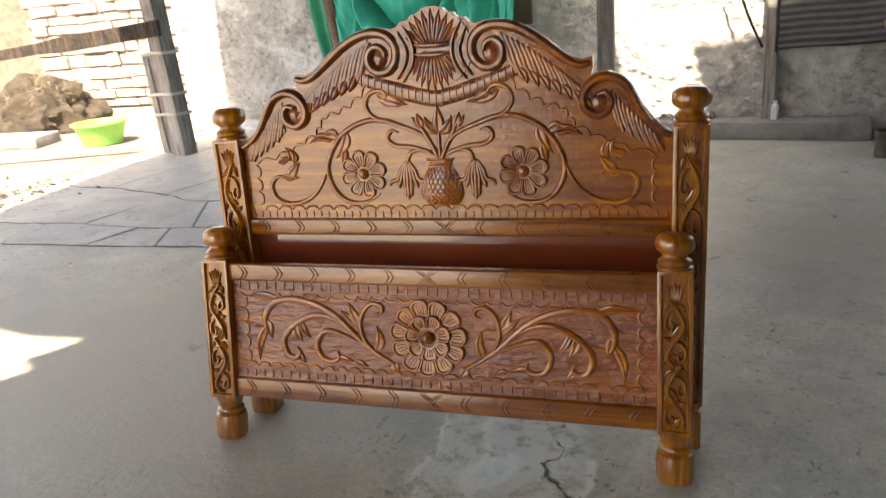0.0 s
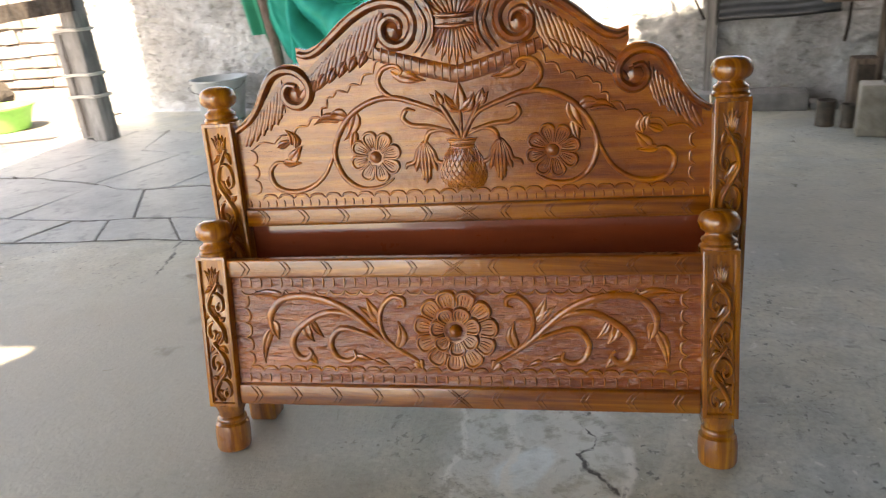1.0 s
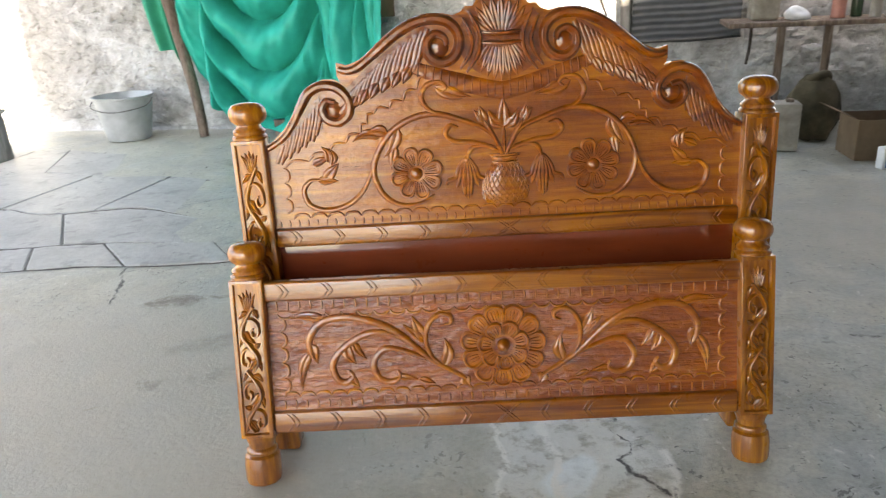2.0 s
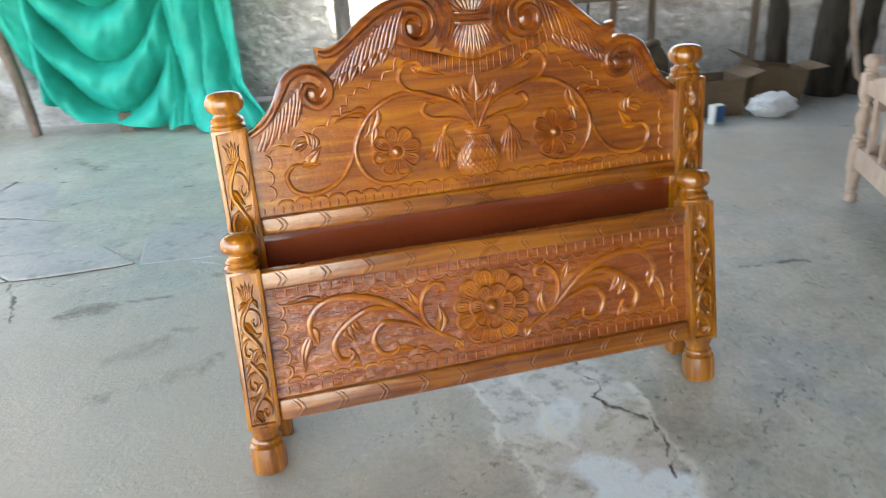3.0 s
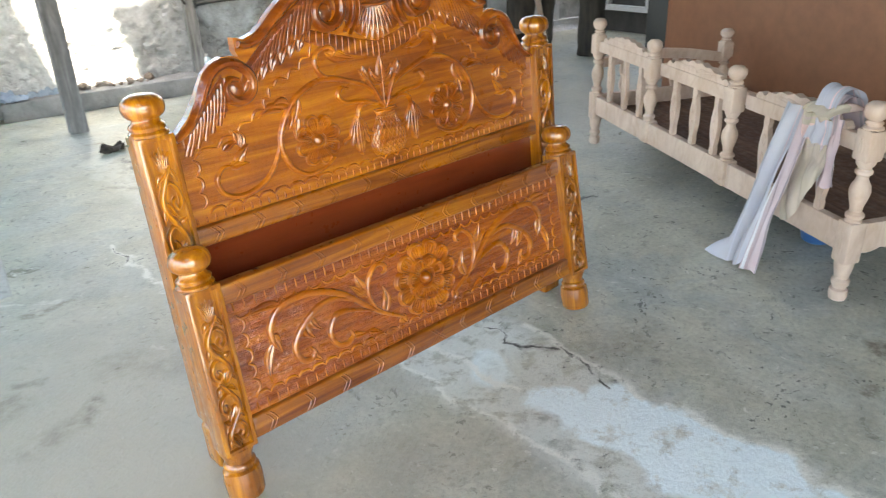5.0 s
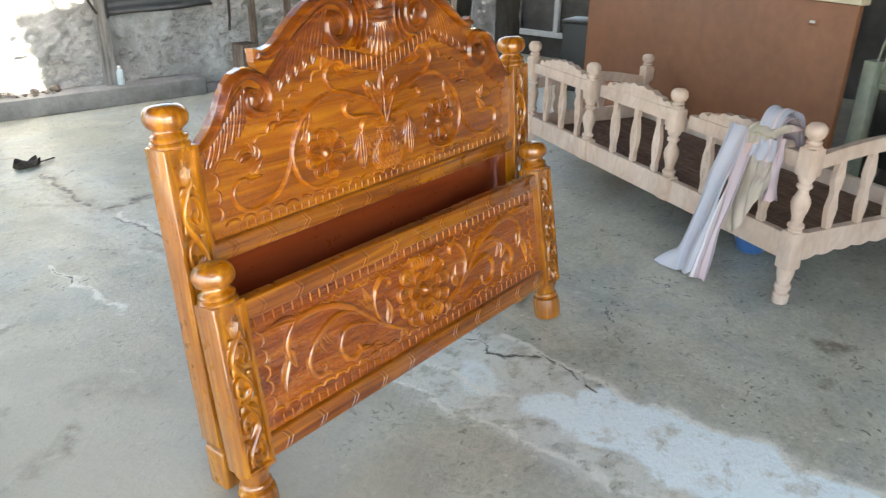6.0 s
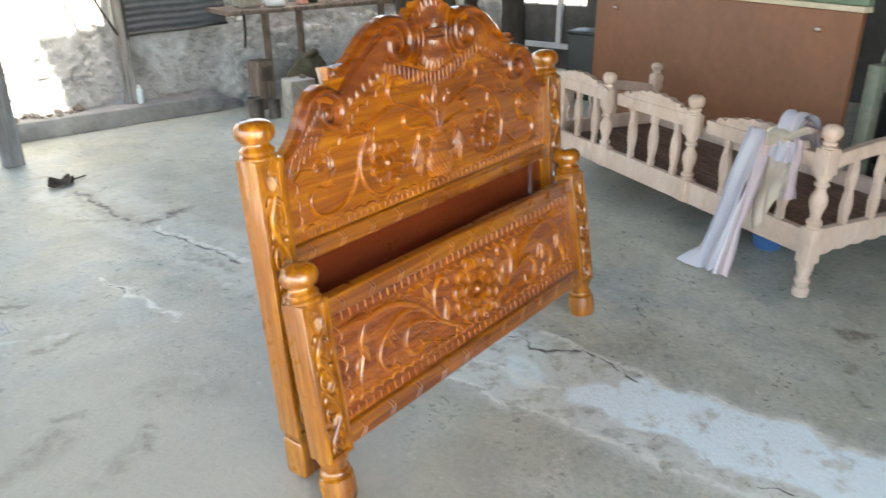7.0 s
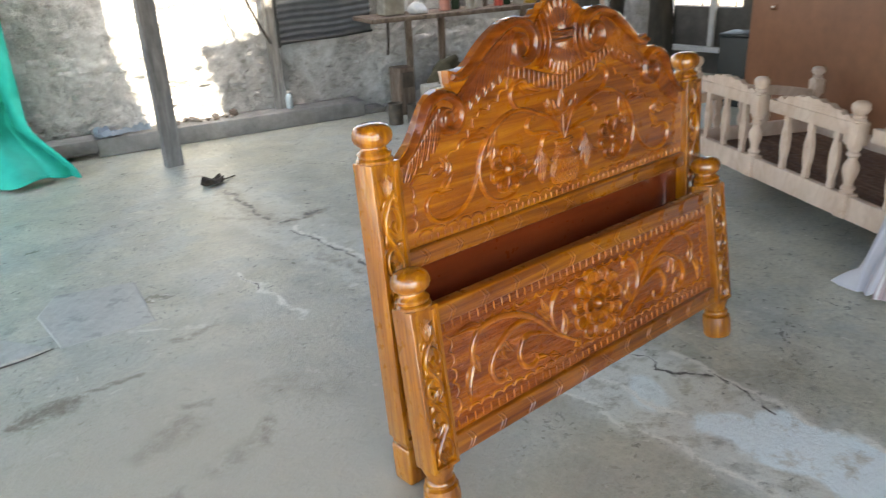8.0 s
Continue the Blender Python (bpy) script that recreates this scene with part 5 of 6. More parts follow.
PINK = plain("dusty_pink_plastic", (0.50, 0.22, 0.17), 0.5)
RED = plain("faded_red_plastic", (0.45, 0.06, 0.04), 0.45)
OLIVE = plain("dark_green_glass_bottle", (0.03, 0.06, 0.035), 0.2)
YELLOW = plain("ochre_yellow_plastic", (0.50, 0.34, 0.04), 0.5)
th = thing("canister", at_room(2.28, -0.06, 0.907), "large dull white plastic canister on the shelf", "canister", "things on the plank shelf")
bm = bmesh.new()
box(bm, -0.11, 0.11, -0.09, 0.09, 0, 0.30, 0.025, 3)
part("body", bm, GRIMYTIN, th)
th = thing("cloth_bundle", at_room(2.52, -0.14, 0.907), "small crumpled pale cloth bundle on the shelf", "cloth", "things on the plank shelf")
bm = bmesh.new()
bmesh.ops.create_icosphere(bm, subdivisions=3, radius=0.07)
for v in bm.verts:
    v.co *= 1 + 0.4 * noise.noise(v.co * 14)
    v.co.z = max(v.co.z, -0.035) + 0.035
    v.co.x *= 1.4
part("cloth", bm, WHITEPLASTIC, th)
for s, d, r, h, mat, label, shape, cap in (
    (2.84, -0.1, 0.055, 0.22, PINK, "dusty pink plastic jar on the shelf", 1, None),
    (2.99, -0.05, 0.045, 0.26, OLIVE, "dark green glass bottle on the shelf", 0, None),
    (3.10, -0.15, 0.045, 0.22, GRIMYTIN, "grimy cream tin on the shelf", 1, None),
    (3.23, -0.1, 0.04, 0.26, WHITEPLASTIC, "white bottle with a red cap on the shelf", 0, RED),
    (3.33, -0.02, 0.05, 0.25, DARKTIN, "dark rusty tin on the shelf", 1, None),
    (3.45, -0.12, 0.045, 0.2, RED, "faded red tin on the shelf", 1, None),
    (3.58, -0.06, 0.05, 0.27, OLIVE, "dark green glass bottle on the shelf", 0, None),
    (3.70, -0.1, 0.06, 0.21, GRIMYTIN, "grimy cream tin on the shelf", 1, None),
    (3.86, -0.1, 0.06, 0.24, YELLOW, "ochre yellow plastic jar on the shelf", 1, None),
    (4.05, -0.08, 0.05, 0.25, DARKTIN, "dark rusty tin on the shelf", 1, None),
    (4.22, -0.1, 0.045, 0.26, WHITEPLASTIC, "white bottle with a red cap on the shelf", 0, RED),
):
    bottle(s, d, r, h, mat, label, shape, cap)

for x, y, r, h in ((2.21, 4.08, 0.068, 0.19), (2.345, 4.00, 0.055, 0.17)):
    th = thing("paint_can", pose(x, y, 0), "dark rusty paint can standing on the floor", "can", "cans below the shelf")
    bm = bmesh.new()
    lathe(bm, [(r * 0.97, 0), (r, 0.006), (r * 0.97, 0.014), (r * 0.97, h - 0.012), (r * 1.02, h - 0.006), (r * 1.0, h), (r * 0.9, h), (r * 0.88, h - 0.02), (0.002, h - 0.02)], 0, 0, 20)
    part("body", bm, DARKTIN, th)
th = thing("tall_tin", pose(2.44, 3.76, 0, 0, 0, -14), "tall grimy pale square tin standing on the floor", "tin")
bm = bmesh.new()
box(bm, -0.12, 0.12, -0.1, 0.1, 0, 0.36, 0.012, 2)
body = part("body", bm, GRIMYTIN, th)
bm = bmesh.new()
lathe(bm, [(0.03, 0.36), (0.03, 0.38), (0.02, 0.385)], 0.05, 0, 14)
part("spout", bm, DARKTIN, body)
th = thing("wooden_crate", pose(2.55, 4.40, 0, 0, 0, -8), "brown wooden crate on end under the shelf", "crate")
bm = bmesh.new()
box(bm, -0.085, 0.085, -0.10, 0.10, 0, 0.44, 0.008, 2)
part("body", bm, BROWNWOOD, th)
bm = bmesh.new()
box(bm, -0.06, 0.06, -0.112, -0.102, 0.26, 0.40, 0.004)
part("front_panel", bm, DARKTIN, th)


th = thing("jute_sack", pose(2.80, 4.02, 0, 0, 0, -20), "lumpy dark olive-brown jute sack standing under the shelf", "sack")
bm = bmesh.new()
bmesh.ops.create_icosphere(bm, subdivisions=4, radius=1)
for v in bm.verts:
    k = 1 + 0.16 * noise.noise(v.co * 2.3 + Vector((4, 0, 0))) + 0.06 * noise.noise(v.co * 7)
    v.co = Vector((v.co.x * 0.20 * k, v.co.y * 0.15 * k, max(0.0, 0.24 + v.co.z * 0.27 * k)))
part("bag", bm, SACKCLOTH, th)
bm = bmesh.new()
tube(bm, [(-0.06, -0.02, 0.46), (0.0, -0.05, 0.50), (0.07, -0.01, 0.52), (0.10, 0.04, 0.48)], lambda t: 0.045 * (1 - 0.5 * t), 10)
part("tied_neck", bm, SACKCLOTH, th)


def carton(m, w, d, h, label):
    th = thing("cardboard_carton", m, label, "carton", "cartons on the floor")
    bm = bmesh.new()
    t = 0.006
    box(bm, 0, w, 0, d, 0, t)
    for a in ((0, w, 0, t), (0, w, d - t, d), (0, t, t, d - t), (w - t, w, t, d - t)):
        box(bm, *a, t, h)
    part("body", bm, CARTON, th, "", False)
    for x0, ang in ((0, 35), (w, -25)):
        bm = bmesh.new()
        s = -1 if x0 == 0 else 1
        q = Vector((s * math.cos(radians(ang)), 0, math.sin(radians(abs(ang)) * 0.6))) * (w * 0.4)
        p0 = [Vector((x0, 0, h)), Vector((x0, d, h)), Vector((x0, d, h)) + q, Vector((x0, 0, h)) + q]
        lo = [bm.verts.new(p) for p in p0]
        hi = [bm.verts.new(p + Vector((0, 0, t))) for p in p0]
        bm.faces.new(lo)
        bm.faces.new(list(reversed(hi)))
        for k in range(4):
            bm.faces.new((lo[k], lo[(k + 1) % 4], hi[(k + 1) % 4], hi[k]))
        part("flap", bm, CARTON, th, "", False)


carton(pose(2.78, 3.30, 0, 0, 0, -8), 0.46, 0.36, 0.29, "open brown cardboard carton standing on the floor")
carton(pose(3.42, 3.42, 0.03, 0, 9, -14), 0.44, 0.34, 0.33, "tilted brown cardboard carton on the floor")
th = thing("packet", pose(2.88, 3.08, 0, 0, 0, 10), "small blue and white packet standing on the floor", "packet")
bm = bmesh.new()
box(bm, -0.055, 0.055, -0.035, 0.035, 0, 0.15, 0.008, 2)
body = part("body", bm, WHITEPLASTIC, th)
bm = bmesh.new()
box(bm, -0.035, 0.057, -0.038, 0.037, 0.01, 0.145, 0.006, 2)
part("blue_label", bm, BLUEPLASTIC, body)
th = thing("plastic_bag", pose(3.42, 3.12, 0, 0, 0, -10), "full crumpled white plastic bag lying on the floor", "bag")
bm = bmesh.new()
bmesh.ops.create_icosphere(bm, subdivisions=4, radius=1)
for v in bm.verts:
    k = 1 + 0.22 * noise.noise(v.co * 2.2) + 0.1 * noise.noise(v.co * 6)
    v.co = Vector((v.co.x * 0.19 * k, v.co.y * 0.12 * k, max(v.co.z * 0.1 * k, -0.085) + 0.085))
part("film", bm, WHITEPLASTIC, th)

# dark trunks and clutter in the far corner
for x, y, r, lean in ((4.30, 3.62, 0.12, 0.05), (4.52, 3.52, 0.07, 0.16), (3.98, 3.85, 0.08, -0.05), (4.82, 3.12, 0.11, 0.02)):
    th = thing("log", pose(x, y, 0), "dark rough tree trunk standing upright", "log", "logs in the corner")
    bm = bmesh.new()
    pts = [(lean * z, 0.03 * math.sin(z * 2 + x), z) for z in (0, 0.4, 0.8, 1.3, 1.8, 2.4)]
    tube(bm, pts, lambda t: r * (1.25 - 0.45 * t + 0.15 * math.exp(-t * 12)), 14, 4)
    for v in bm.verts:
        v.co.x += 0.02 * noise.noise(v.co * 9)
        v.co.y += 0.02 * noise.noise(v.co * 9 + Vector((5, 5, 0)))
        v.co.z = max(v.co.z, 0)
    part("trunk", bm, BARK, th)
th = thing("pale_pole", pose(4.42, 3.42, 0), "pale split pole leaning among the logs", "pole")
bm = bmesh.new()
tube(bm, [(0.12, 0, 0), (0.0, 0.05, 0.6), (-0.12, 0.1, 1.3)], 0.028, 8)
part("shaft", bm, RAW, th)
th = thing("timber_frame", pose(5.02, 3.93, 0, 0, 0, -8), "low pale timber frame with an upright standing by the wall", "frame")
for name, x0, x1, z0, z1 in (("sill", 0.0, 0.85, 0.17, 0.215), ("upright", 0.20, 0.245, 0.2165, 1.35), ("foot", 0.05, 0.11, 0.0, 0.169), ("foot", 0.72, 0.78, 0.0, 0.169)):
    bm = bmesh.new()
    box(bm, x0, x1, -0.025, 0.025, z0, z1, 0.004)
    part(name, bm, WHITEPAINT if name != "foot" else BLACKPAINT, th)
th = thing("metal_bin", pose(4.78, 2.20, 0, 0, 0, 6), "black square metal bin standing in the corner", "bin")
bm = bmesh.new()
box(bm, -0.16, 0.16, -0.15, 0.15, 0, 0.62, 0.012, 2)
body = part("body", bm, BLACKPAINT, th)
bm = bmesh.new()
box(bm, -0.17, 0.17, -0.16, 0.16, 0.622, 0.65, 0.006, 2)
part("rim", bm, BLACKPAINT, body)
bm = bmesh.new()
tube(bm, [(-0.12, -0.165, 0.60), (-0.12, -0.21, 0.62), (-0.12, -0.165, 0.645)], 0.012, 8)
part("handle", bm, WHITEPAINT, body)

# barred opening in the side wall
ob = new("window_1")
tagged(ob, "window opening with pale painted posts and sill bar", "window", "", "structure")
ob.matrix_world = pose(6.05, 3.42, 0.0)
for y0, y1, z0, z1 in ((-0.19, -0.13, 0.302, 1.75), (0.35, 0.41, 0.302, 1.75), (-0.52, 0.52, 1.752, 1.80), (-0.48, 0.48, 0.24, 0.30)):
    bm = bmesh.new()
    box(bm, -0.03, 0.03, y0, y1, z0, z1, 0.004)
    part("window_frame", bm, WHITEPAINT, ob)
for k in range(5):
    bm = bmesh.new()
    tube(bm, [(0.04, -0.40 + 0.2 * k, 0.73), (0.04, -0.40 + 0.2 * k, 1.2), (0.04, -0.40 + 0.2 * k, 1.74)], 0.008, 8, 2)
    part("bar", bm, BLACKPAINT, ob)


# ---- the raw wooden cot ----
COT = pose(2.49, 1.275, 0, 0, 0, -117.3)
cot = thing("wooden_cot", COT, "unfinished raw wood cot with turned posts and spindle rails", "cot")


def cot_post(x, y, z0, top):
    k = top / 0.79
    w = 0.037
    bm = bmesh.new()
    if z0 == 0:
        lathe(bm, [(0.026, 0.0), (0.032, 0.004), (0.035, 0.02), (0.035, 0.045), (0.026, 0.053), (0.026, 0.060), (0.033, 0.068), (0.035, 0.085), (0.026, 0.096), (0.027, 0.104), (0.032, 0.125), (0.036, 0.150), (0.036, 0.17)], x, y, 18)
    low = 0.165 if z0 == 0 else z0
    box(bm, x - w, x + w, y - w, y + w, low, 0.335 * k, 0.009, 2)
    lathe(bm, [(0.034, 0.33 * k), (0.026, 0.345 * k), (0.033, 0.352 * k), (0.034, 0.362 * k), (0.022, 0.375 * k), (0.024, 0.395 * k), (0.034, 0.43 * k), (0.038, 0.455 * k), (0.035, 0.475 * k), (0.022, 0.50 * k), (0.021, 0.515 * k), (0.031, 0.524 * k), (0.031, 0.534 * k), (0.023, 0.543 * k), (0.033, 0.56 * k), (0.036, 0.575 * k)], x, y, 18)
    box(bm, x - w, x + w, y - w, y + w, 0.572 * k, 0.69 * k, 0.009, 2)
    leaf(bm, (x, 0.60 * k), (x, 0.665 * k), 0.030, 0.007, y - w)
    leaf(bm, (x, low + 0.03), (x, 0.32 * k), 0.030, 0.007, y - w)
    post = part("post", bm, RAW, cot)
    bm = bmesh.new()
    lathe(bm, [(0.034, 0.688 * k), (0.036, 0.695 * k), (0.026, 0.702 * k), (0.031, 0.709 * k), (0.031, 0.714 * k), (0.023, 0.721 * k), (0.034, 0.731 * k), (0.042, 0.750 * k), (0.040, 0.770 * k), (0.026, 0.785 * k), (0.002, 0.789 * k)], x, y, 18)
    part("finial", bm, RAW, post)


def flat_spindle(along, x, y, z0, z1):
    if along:
        prof = ((0, 0.015), (0.10, 0.018), (0.17, 0.014), (0.24, 0.018), (0.36, 0.026), (0.5, 0.0285), (0.64, 0.026), (0.76, 0.018), (0.83, 0.014), (0.90, 0.018), (1, 0.015))
    else:
        prof = ((0, 0.012), (0.08, 0.018), (0.2, 0.024), (0.3, 0.027), (0.42, 0.019), (0.5, 0.013), (0.58, 0.019), (0.7, 0.027), (0.8, 0.024), (0.92, 0.018), (1, 0.012))
    left = [(-r, z0 + (z1 - z0) * t) for t, r in prof]
    right = [(r, z) for r, z in ((r, z0 + (z1 - z0) * t) for t, r in prof)]
    bm = bmesh.new()
    slab_from(bm, left + list(reversed(right)), -0.012, 0.012)
    if along:
        for t in (0.36, 0.64):
            zc = z0 + (z1 - z0) * t
            stroke(bm, [(0, zc - 0.026), (0.010, zc), (0, zc + 0.026)], 0.005, 0.005, -0.012, n=3)
            stroke(bm, [(0, zc - 0.026), (-0.010, zc), (0, zc + 0.026)], 0.005, 0.005, -0.012, n=3)
    for v in bm.verts:
        a, b = v.co.x, v.co.y
        v.co = Vector((x + a, y + b, v.co.z)) if along else Vector((x + b, y + a, v.co.z))
    part("spindle", bm, RAW, cot, "", False)


for x in (0, 2.19):
    cot_post(x, 0, 0, 0.79)
    cot_post(x, 0.9, 0, 0.66 if x == 0 else 0.79)
for x in (0.66, 1.39):
    cot_post(x, 0, 0.203, 0.765)
for y in (0.0, 0.9):
    bm = bmesh.new()
    box(bm, 0.03, 2.16, y - 0.02, y + 0.02, 0.20, 0.315, 0.005, 2)
    part("side_rail", bm, RAW, cot)
bm = bmesh.new()
box(bm, 0.03, 2.16, 0.02, 0.88, 0.21, 0.235, 0.004)
part("bed_base", bm, PLANKWOOD, cot, "brown plank base")
for x0 in (0.0, 0.73, 1.46):
    bm = bmesh.new()
    box(bm, x0 + 0.037, x0 + 0.693, -0.019, 0.019, 0.595, 0.66, 0.005, 2)
    part("top_rail", bm, RAW, cot)
    crest = [(x0 + 0.10, 0.661), (x0 + 0.10, 0.672), (x0 + 0.115, 0.688), (x0 + 0.135, 0.690), (x0 + 0.15, 0.680)]
    for i in range(25):
        t = i / 24
        crest.append((x0 + 0.16 + 0.41 * t, 0.682 + 0.040 * math.sin(math.pi * t) ** 0.7 + 0.005 * math.sin(11 * math.pi * t)))
    crest += [(x0 + 0.58, 0.680), (x0 + 0.595, 0.690), (x0 + 0.615, 0.688), (x0 + 0.63, 0.672), (x0 + 0.63, 0.661)]
    bm = bmesh.new()
    slab_from(bm, crest, -0.018, 0.018)
    for k in range(4):
        leaf(bm, (x0 + 0.37, 0.675), (x0 + 0.16 + 0.14 * k, 0.70), 0.03, 0.006, -0.018)
    part("crest_board", bm, RAW, cot, "", False)
    for k in range(3):
        flat_spindle(True, x0 + 0.73 * (k + 1) / 4, 0, 0.31, 0.60)
for x in (0.0, 2.19):
    drop = 0.10 if x == 0 else 0.0
    arc = [(0.03 + 0.84 * i / 16, (0.52 if x == 0 else 0.625) - drop * 0.4 * (i / 16) + 0.04 * math.sin(math.pi * i / 16)) for i in range(17)]
    bm = bmesh.new()
    slab_from(bm, [(a, z - 0.03) for a, z in arc] + [(a, z + 0.03) for a, z in reversed(arc)], -0.018, 0.018)
    for v in bm.verts:
        v.co = Vector((x + v.co.y, v.co.x, v.co.z))
    part("end_top_rail", bm, RAW, cot, "", False)
    low = [(0.03 + 0.84 * i / 40, 0.205 - 0.012 * abs(math.sin(math.pi * i / 5)) + 0.02 * math.sin(math.pi * i / 40)) for i in range(41)]
    bm = bmesh.new()
    slab_from(bm, low + [(0.87, 0.32), (0.03, 0.32)], -0.018, 0.018)
    for v in bm.verts:
        v.co = Vector((x + v.co.y, v.co.x, v.co.z))
    part("end_bottom_rail", bm, RAW, cot, "", False)
    for k in range(4):
        y = 0.9 * (k + 1) / 5
        flat_spindle(False, x, y, 0.315, (0.505 if x == 0 else 0.61) - drop * 0.4 * y / 0.9 + 0.02)

def strip(t0, w0, b0, w1, out, seed, length=0.685, spike=0.0):
    """A limp cloth end over the rail: t0 and w0 at the top, b0 and w1 at its lower edge."""
    def place(u, v):
        x = t0 + w0 * u + (b0 + w1 * u - t0 - w0 * u) * v ** 0.9
        soft = noise.noise(Vector((u * 3.1 + seed, v * 2.2, seed)))
        fold = 0.010 * math.sin(10 * u + 2.5 * v + seed) * (0.5 + 0.5 * v) + 0.026 * soft * (0.4 + 0.6 * v)
        x += 0.012 * noise.noise(Vector((u * 2, v * 4, seed + 7)))
        y = -0.045 - out * v ** 1.2 + fold - 0.015 * math.sin(math.pi * v)
        z = 0.70 - length * v * (1 + 0.05 * noise.noise(Vector((u * 4, 3, seed))) * v) + 0.03 * u * v
        if v > 0.86 and u < 0.3:
            pull = (v - 0.86) / 0.14 * (1 - u / 0.3)
            x -= spike * pull
            y -= spike * 0.4 * pull
            z += spike * 0.35 * pull * (1 - pull)
        return Vector((x, y, max(z, 0.008 + 0.010 * abs(fold) * 30 * (v > 0.9))))
    return place


th = thing("towel", COT.copy(), "pale striped cotton towel hanging from the cot rail to the floor", "towel")
bm = bmesh.new()
sheet(bm, strip(1.79, 0.11, 1.735, 0.14, 0.17, 0.4, 0.69, 0.08), 30, 44)
part("hanging_end", bm, TOWEL, th)
bm = bmesh.new()
sheet(bm, strip(1.89, 0.06, 1.875, 0.085, 0.17, 2.0), 20, 44)
part("hanging_end", bm, TOWEL3, th)
th = thing("cloth_bundle", COT.copy(), "pinkish beige cotton cloth bunched over the cot rail", "cloth")
bm = bmesh.new()


def bunch(u, v):
    x = 1.925 + 0.17 * u + 0.02 * math.sin(7 * v + u)
    a = math.pi * min(1.0, v / 0.45)
    if v < 0.45:
        y, z = 0.08 * math.cos(a) - 0.01, 0.70 + 0.045 * math.sin(a)
    else:
        k = (v - 0.45) / 0.55
        y, z = -0.075 + 0.02 * math.sin(5 * k), 0.70 - k * (0.46 - 0.24 * u + 0.03 * math.sin(5 * u))
        x -= 0.015 * k
    n = noise.noise(Vector((u * 3.5, v * 4, 2))) * 0.03 + 0.008 * math.sin(11 * u - 5 * v) + 0.004 * noise.noise(Vector((u * 14, v * 10, 5)))
    return Vector((x, y - abs(n) * 0.8, z + n * 0.6))


sheet(bm, bunch, 44, 40)
part("cloth", bm, TOWEL2, th)
th = thing("folded_towel", COT.copy(), "pale striped towel folded over the cot rail", "towel")


def arch(depth, shift):
    def place(u, v):
        x = 1.955 + shift + 0.125 * u + 0.012 * math.sin(6 * v + 2 * u)
        if v < 0.3:
            k = 1 - v / 0.3
            y, z = -depth - 0.015 * k, 0.70 - 0.10 * k
        elif v < 0.75:
            a = math.pi * (v - 0.3) / 0.45
            y, z = -depth * math.cos(a), 0.70 + 0.105 * math.sin(a) * depth / 0.07
        else:
            k = (v - 0.75) / 0.25
            y, z = depth + 0.01 * k, 0.70 - 0.08 * k
        n = noise.noise(Vector((u * 4, v * 7, shift * 50))) * 0.012
        return Vector((x, y + n, z + n))
    return place


for name, depth, shift in (("outer_fold", 0.070, 0.0), ("inner_fold", 0.052, 0.006)):
    bm = bmesh.new()
    sheet(bm, arch(depth, shift), 14, 36)
    part(name, bm, TOWEL if name == "outer_fold" else TOWEL3, th)
bm = bmesh.new()
sheet(bm, strip(2.03, 0.07, 2.05, 0.10, 0.035, 5.0, 0.27), 14, 20)
part("hanging_end", bm, TOWEL3, th)
th = thing("blue_pot", COT @ pose(1.72, 0.29, 0), "small blue plastic pot under the cot", "pot")
bm = bmesh.new()
lathe(bm, [(0.05, 0), (0.065, 0.01), (0.078, 0.06), (0.075, 0.11), (0.06, 0.135), (0.062, 0.145), (0.05, 0.146), (0.048, 0.12), (0.002, 0.1)], 0, 0, 22)
part("body", bm, BLUEPLASTIC, th)

# dead leaf with its stalk on the floor
th = thing("dry_leaf", pose(0.21, 3.6, 0.0, 0, 0, 10), "curled dark dry leaf with a stalk lying on the floor", "leaf")
bm = bmesh.new()
sheet(bm, lambda u, v: Vector((0.17 * (u - 0.5), 0.14 * (v - 0.5) * math.sin(math.pi * (0.1 + 0.8 * u)), 0.014 + 0.05 * abs(v - 0.5) + 0.02 * math.sin(9 * u + 5 * v))), 14, 10)
blade = part("blade", bm, DARKWOOD, th)
bm = bmesh.new()
tube(bm, [(0.07, 0, 0.015), (0.13, 0.01, 0.012), (0.21, 0.03, 0.008)], 0.005, 6)
part("stalk", bm, DARKWOOD, blade)

# brown board behind the cot, and the carved cabinet
th = thing("brown_board", pose(3.90, 1.69, 0, 0, 0, -117.1), "large brown painted board standing on edge with a cream top edge", "board")
bm = bmesh.new()
box(bm, 0, 2.42, 0, 0.035, 0, 1.11, 0.005, 2)
body = part("panel", bm, BOARD, th)
bm = bmesh.new()
box(bm, -0.01, 2.44, -0.02, 0.05, 1.113, 1.145, 0.004, 2)
part("top_edge", bm, CREAM, body, "cream top edge")
bm = bmesh.new()
box(bm, -0.01, 2.44, 0.0, 0.05, 1.148, 1.23, 0.004, 2)
part("upper_strip", bm, GREENTRIM, body, "dull green strip")
for x, z in ((0.26, 0.97), (2.16, 1.0)):
    bm = bmesh.new()
    box(bm, x - 0.035, x + 0.035, -0.008, 0.0, z - 0.02, z + 0.02, 0.003, 2)
    plate = part("bracket", bm, BOARD, body)
    bm = bmesh.new()
    box(bm, x - 0.018, x + 0.018, -0.014, -0.0075, z - 0.006, z + 0.008, 0.002)
    part("hook", bm, WHITEPAINT, plate)
th = thing("carved_cabinet", pose(3.90, 1.69, 0, 0, 0, -117.1) @ pose(2.515, 0.12, 0), "pale grey green carved cabinet with a dark glass front", "cabinet")
bm = bmesh.new()
box(bm, 0, 1.1, 0.03, 0.4, 0, 1.5, 0.006, 2)
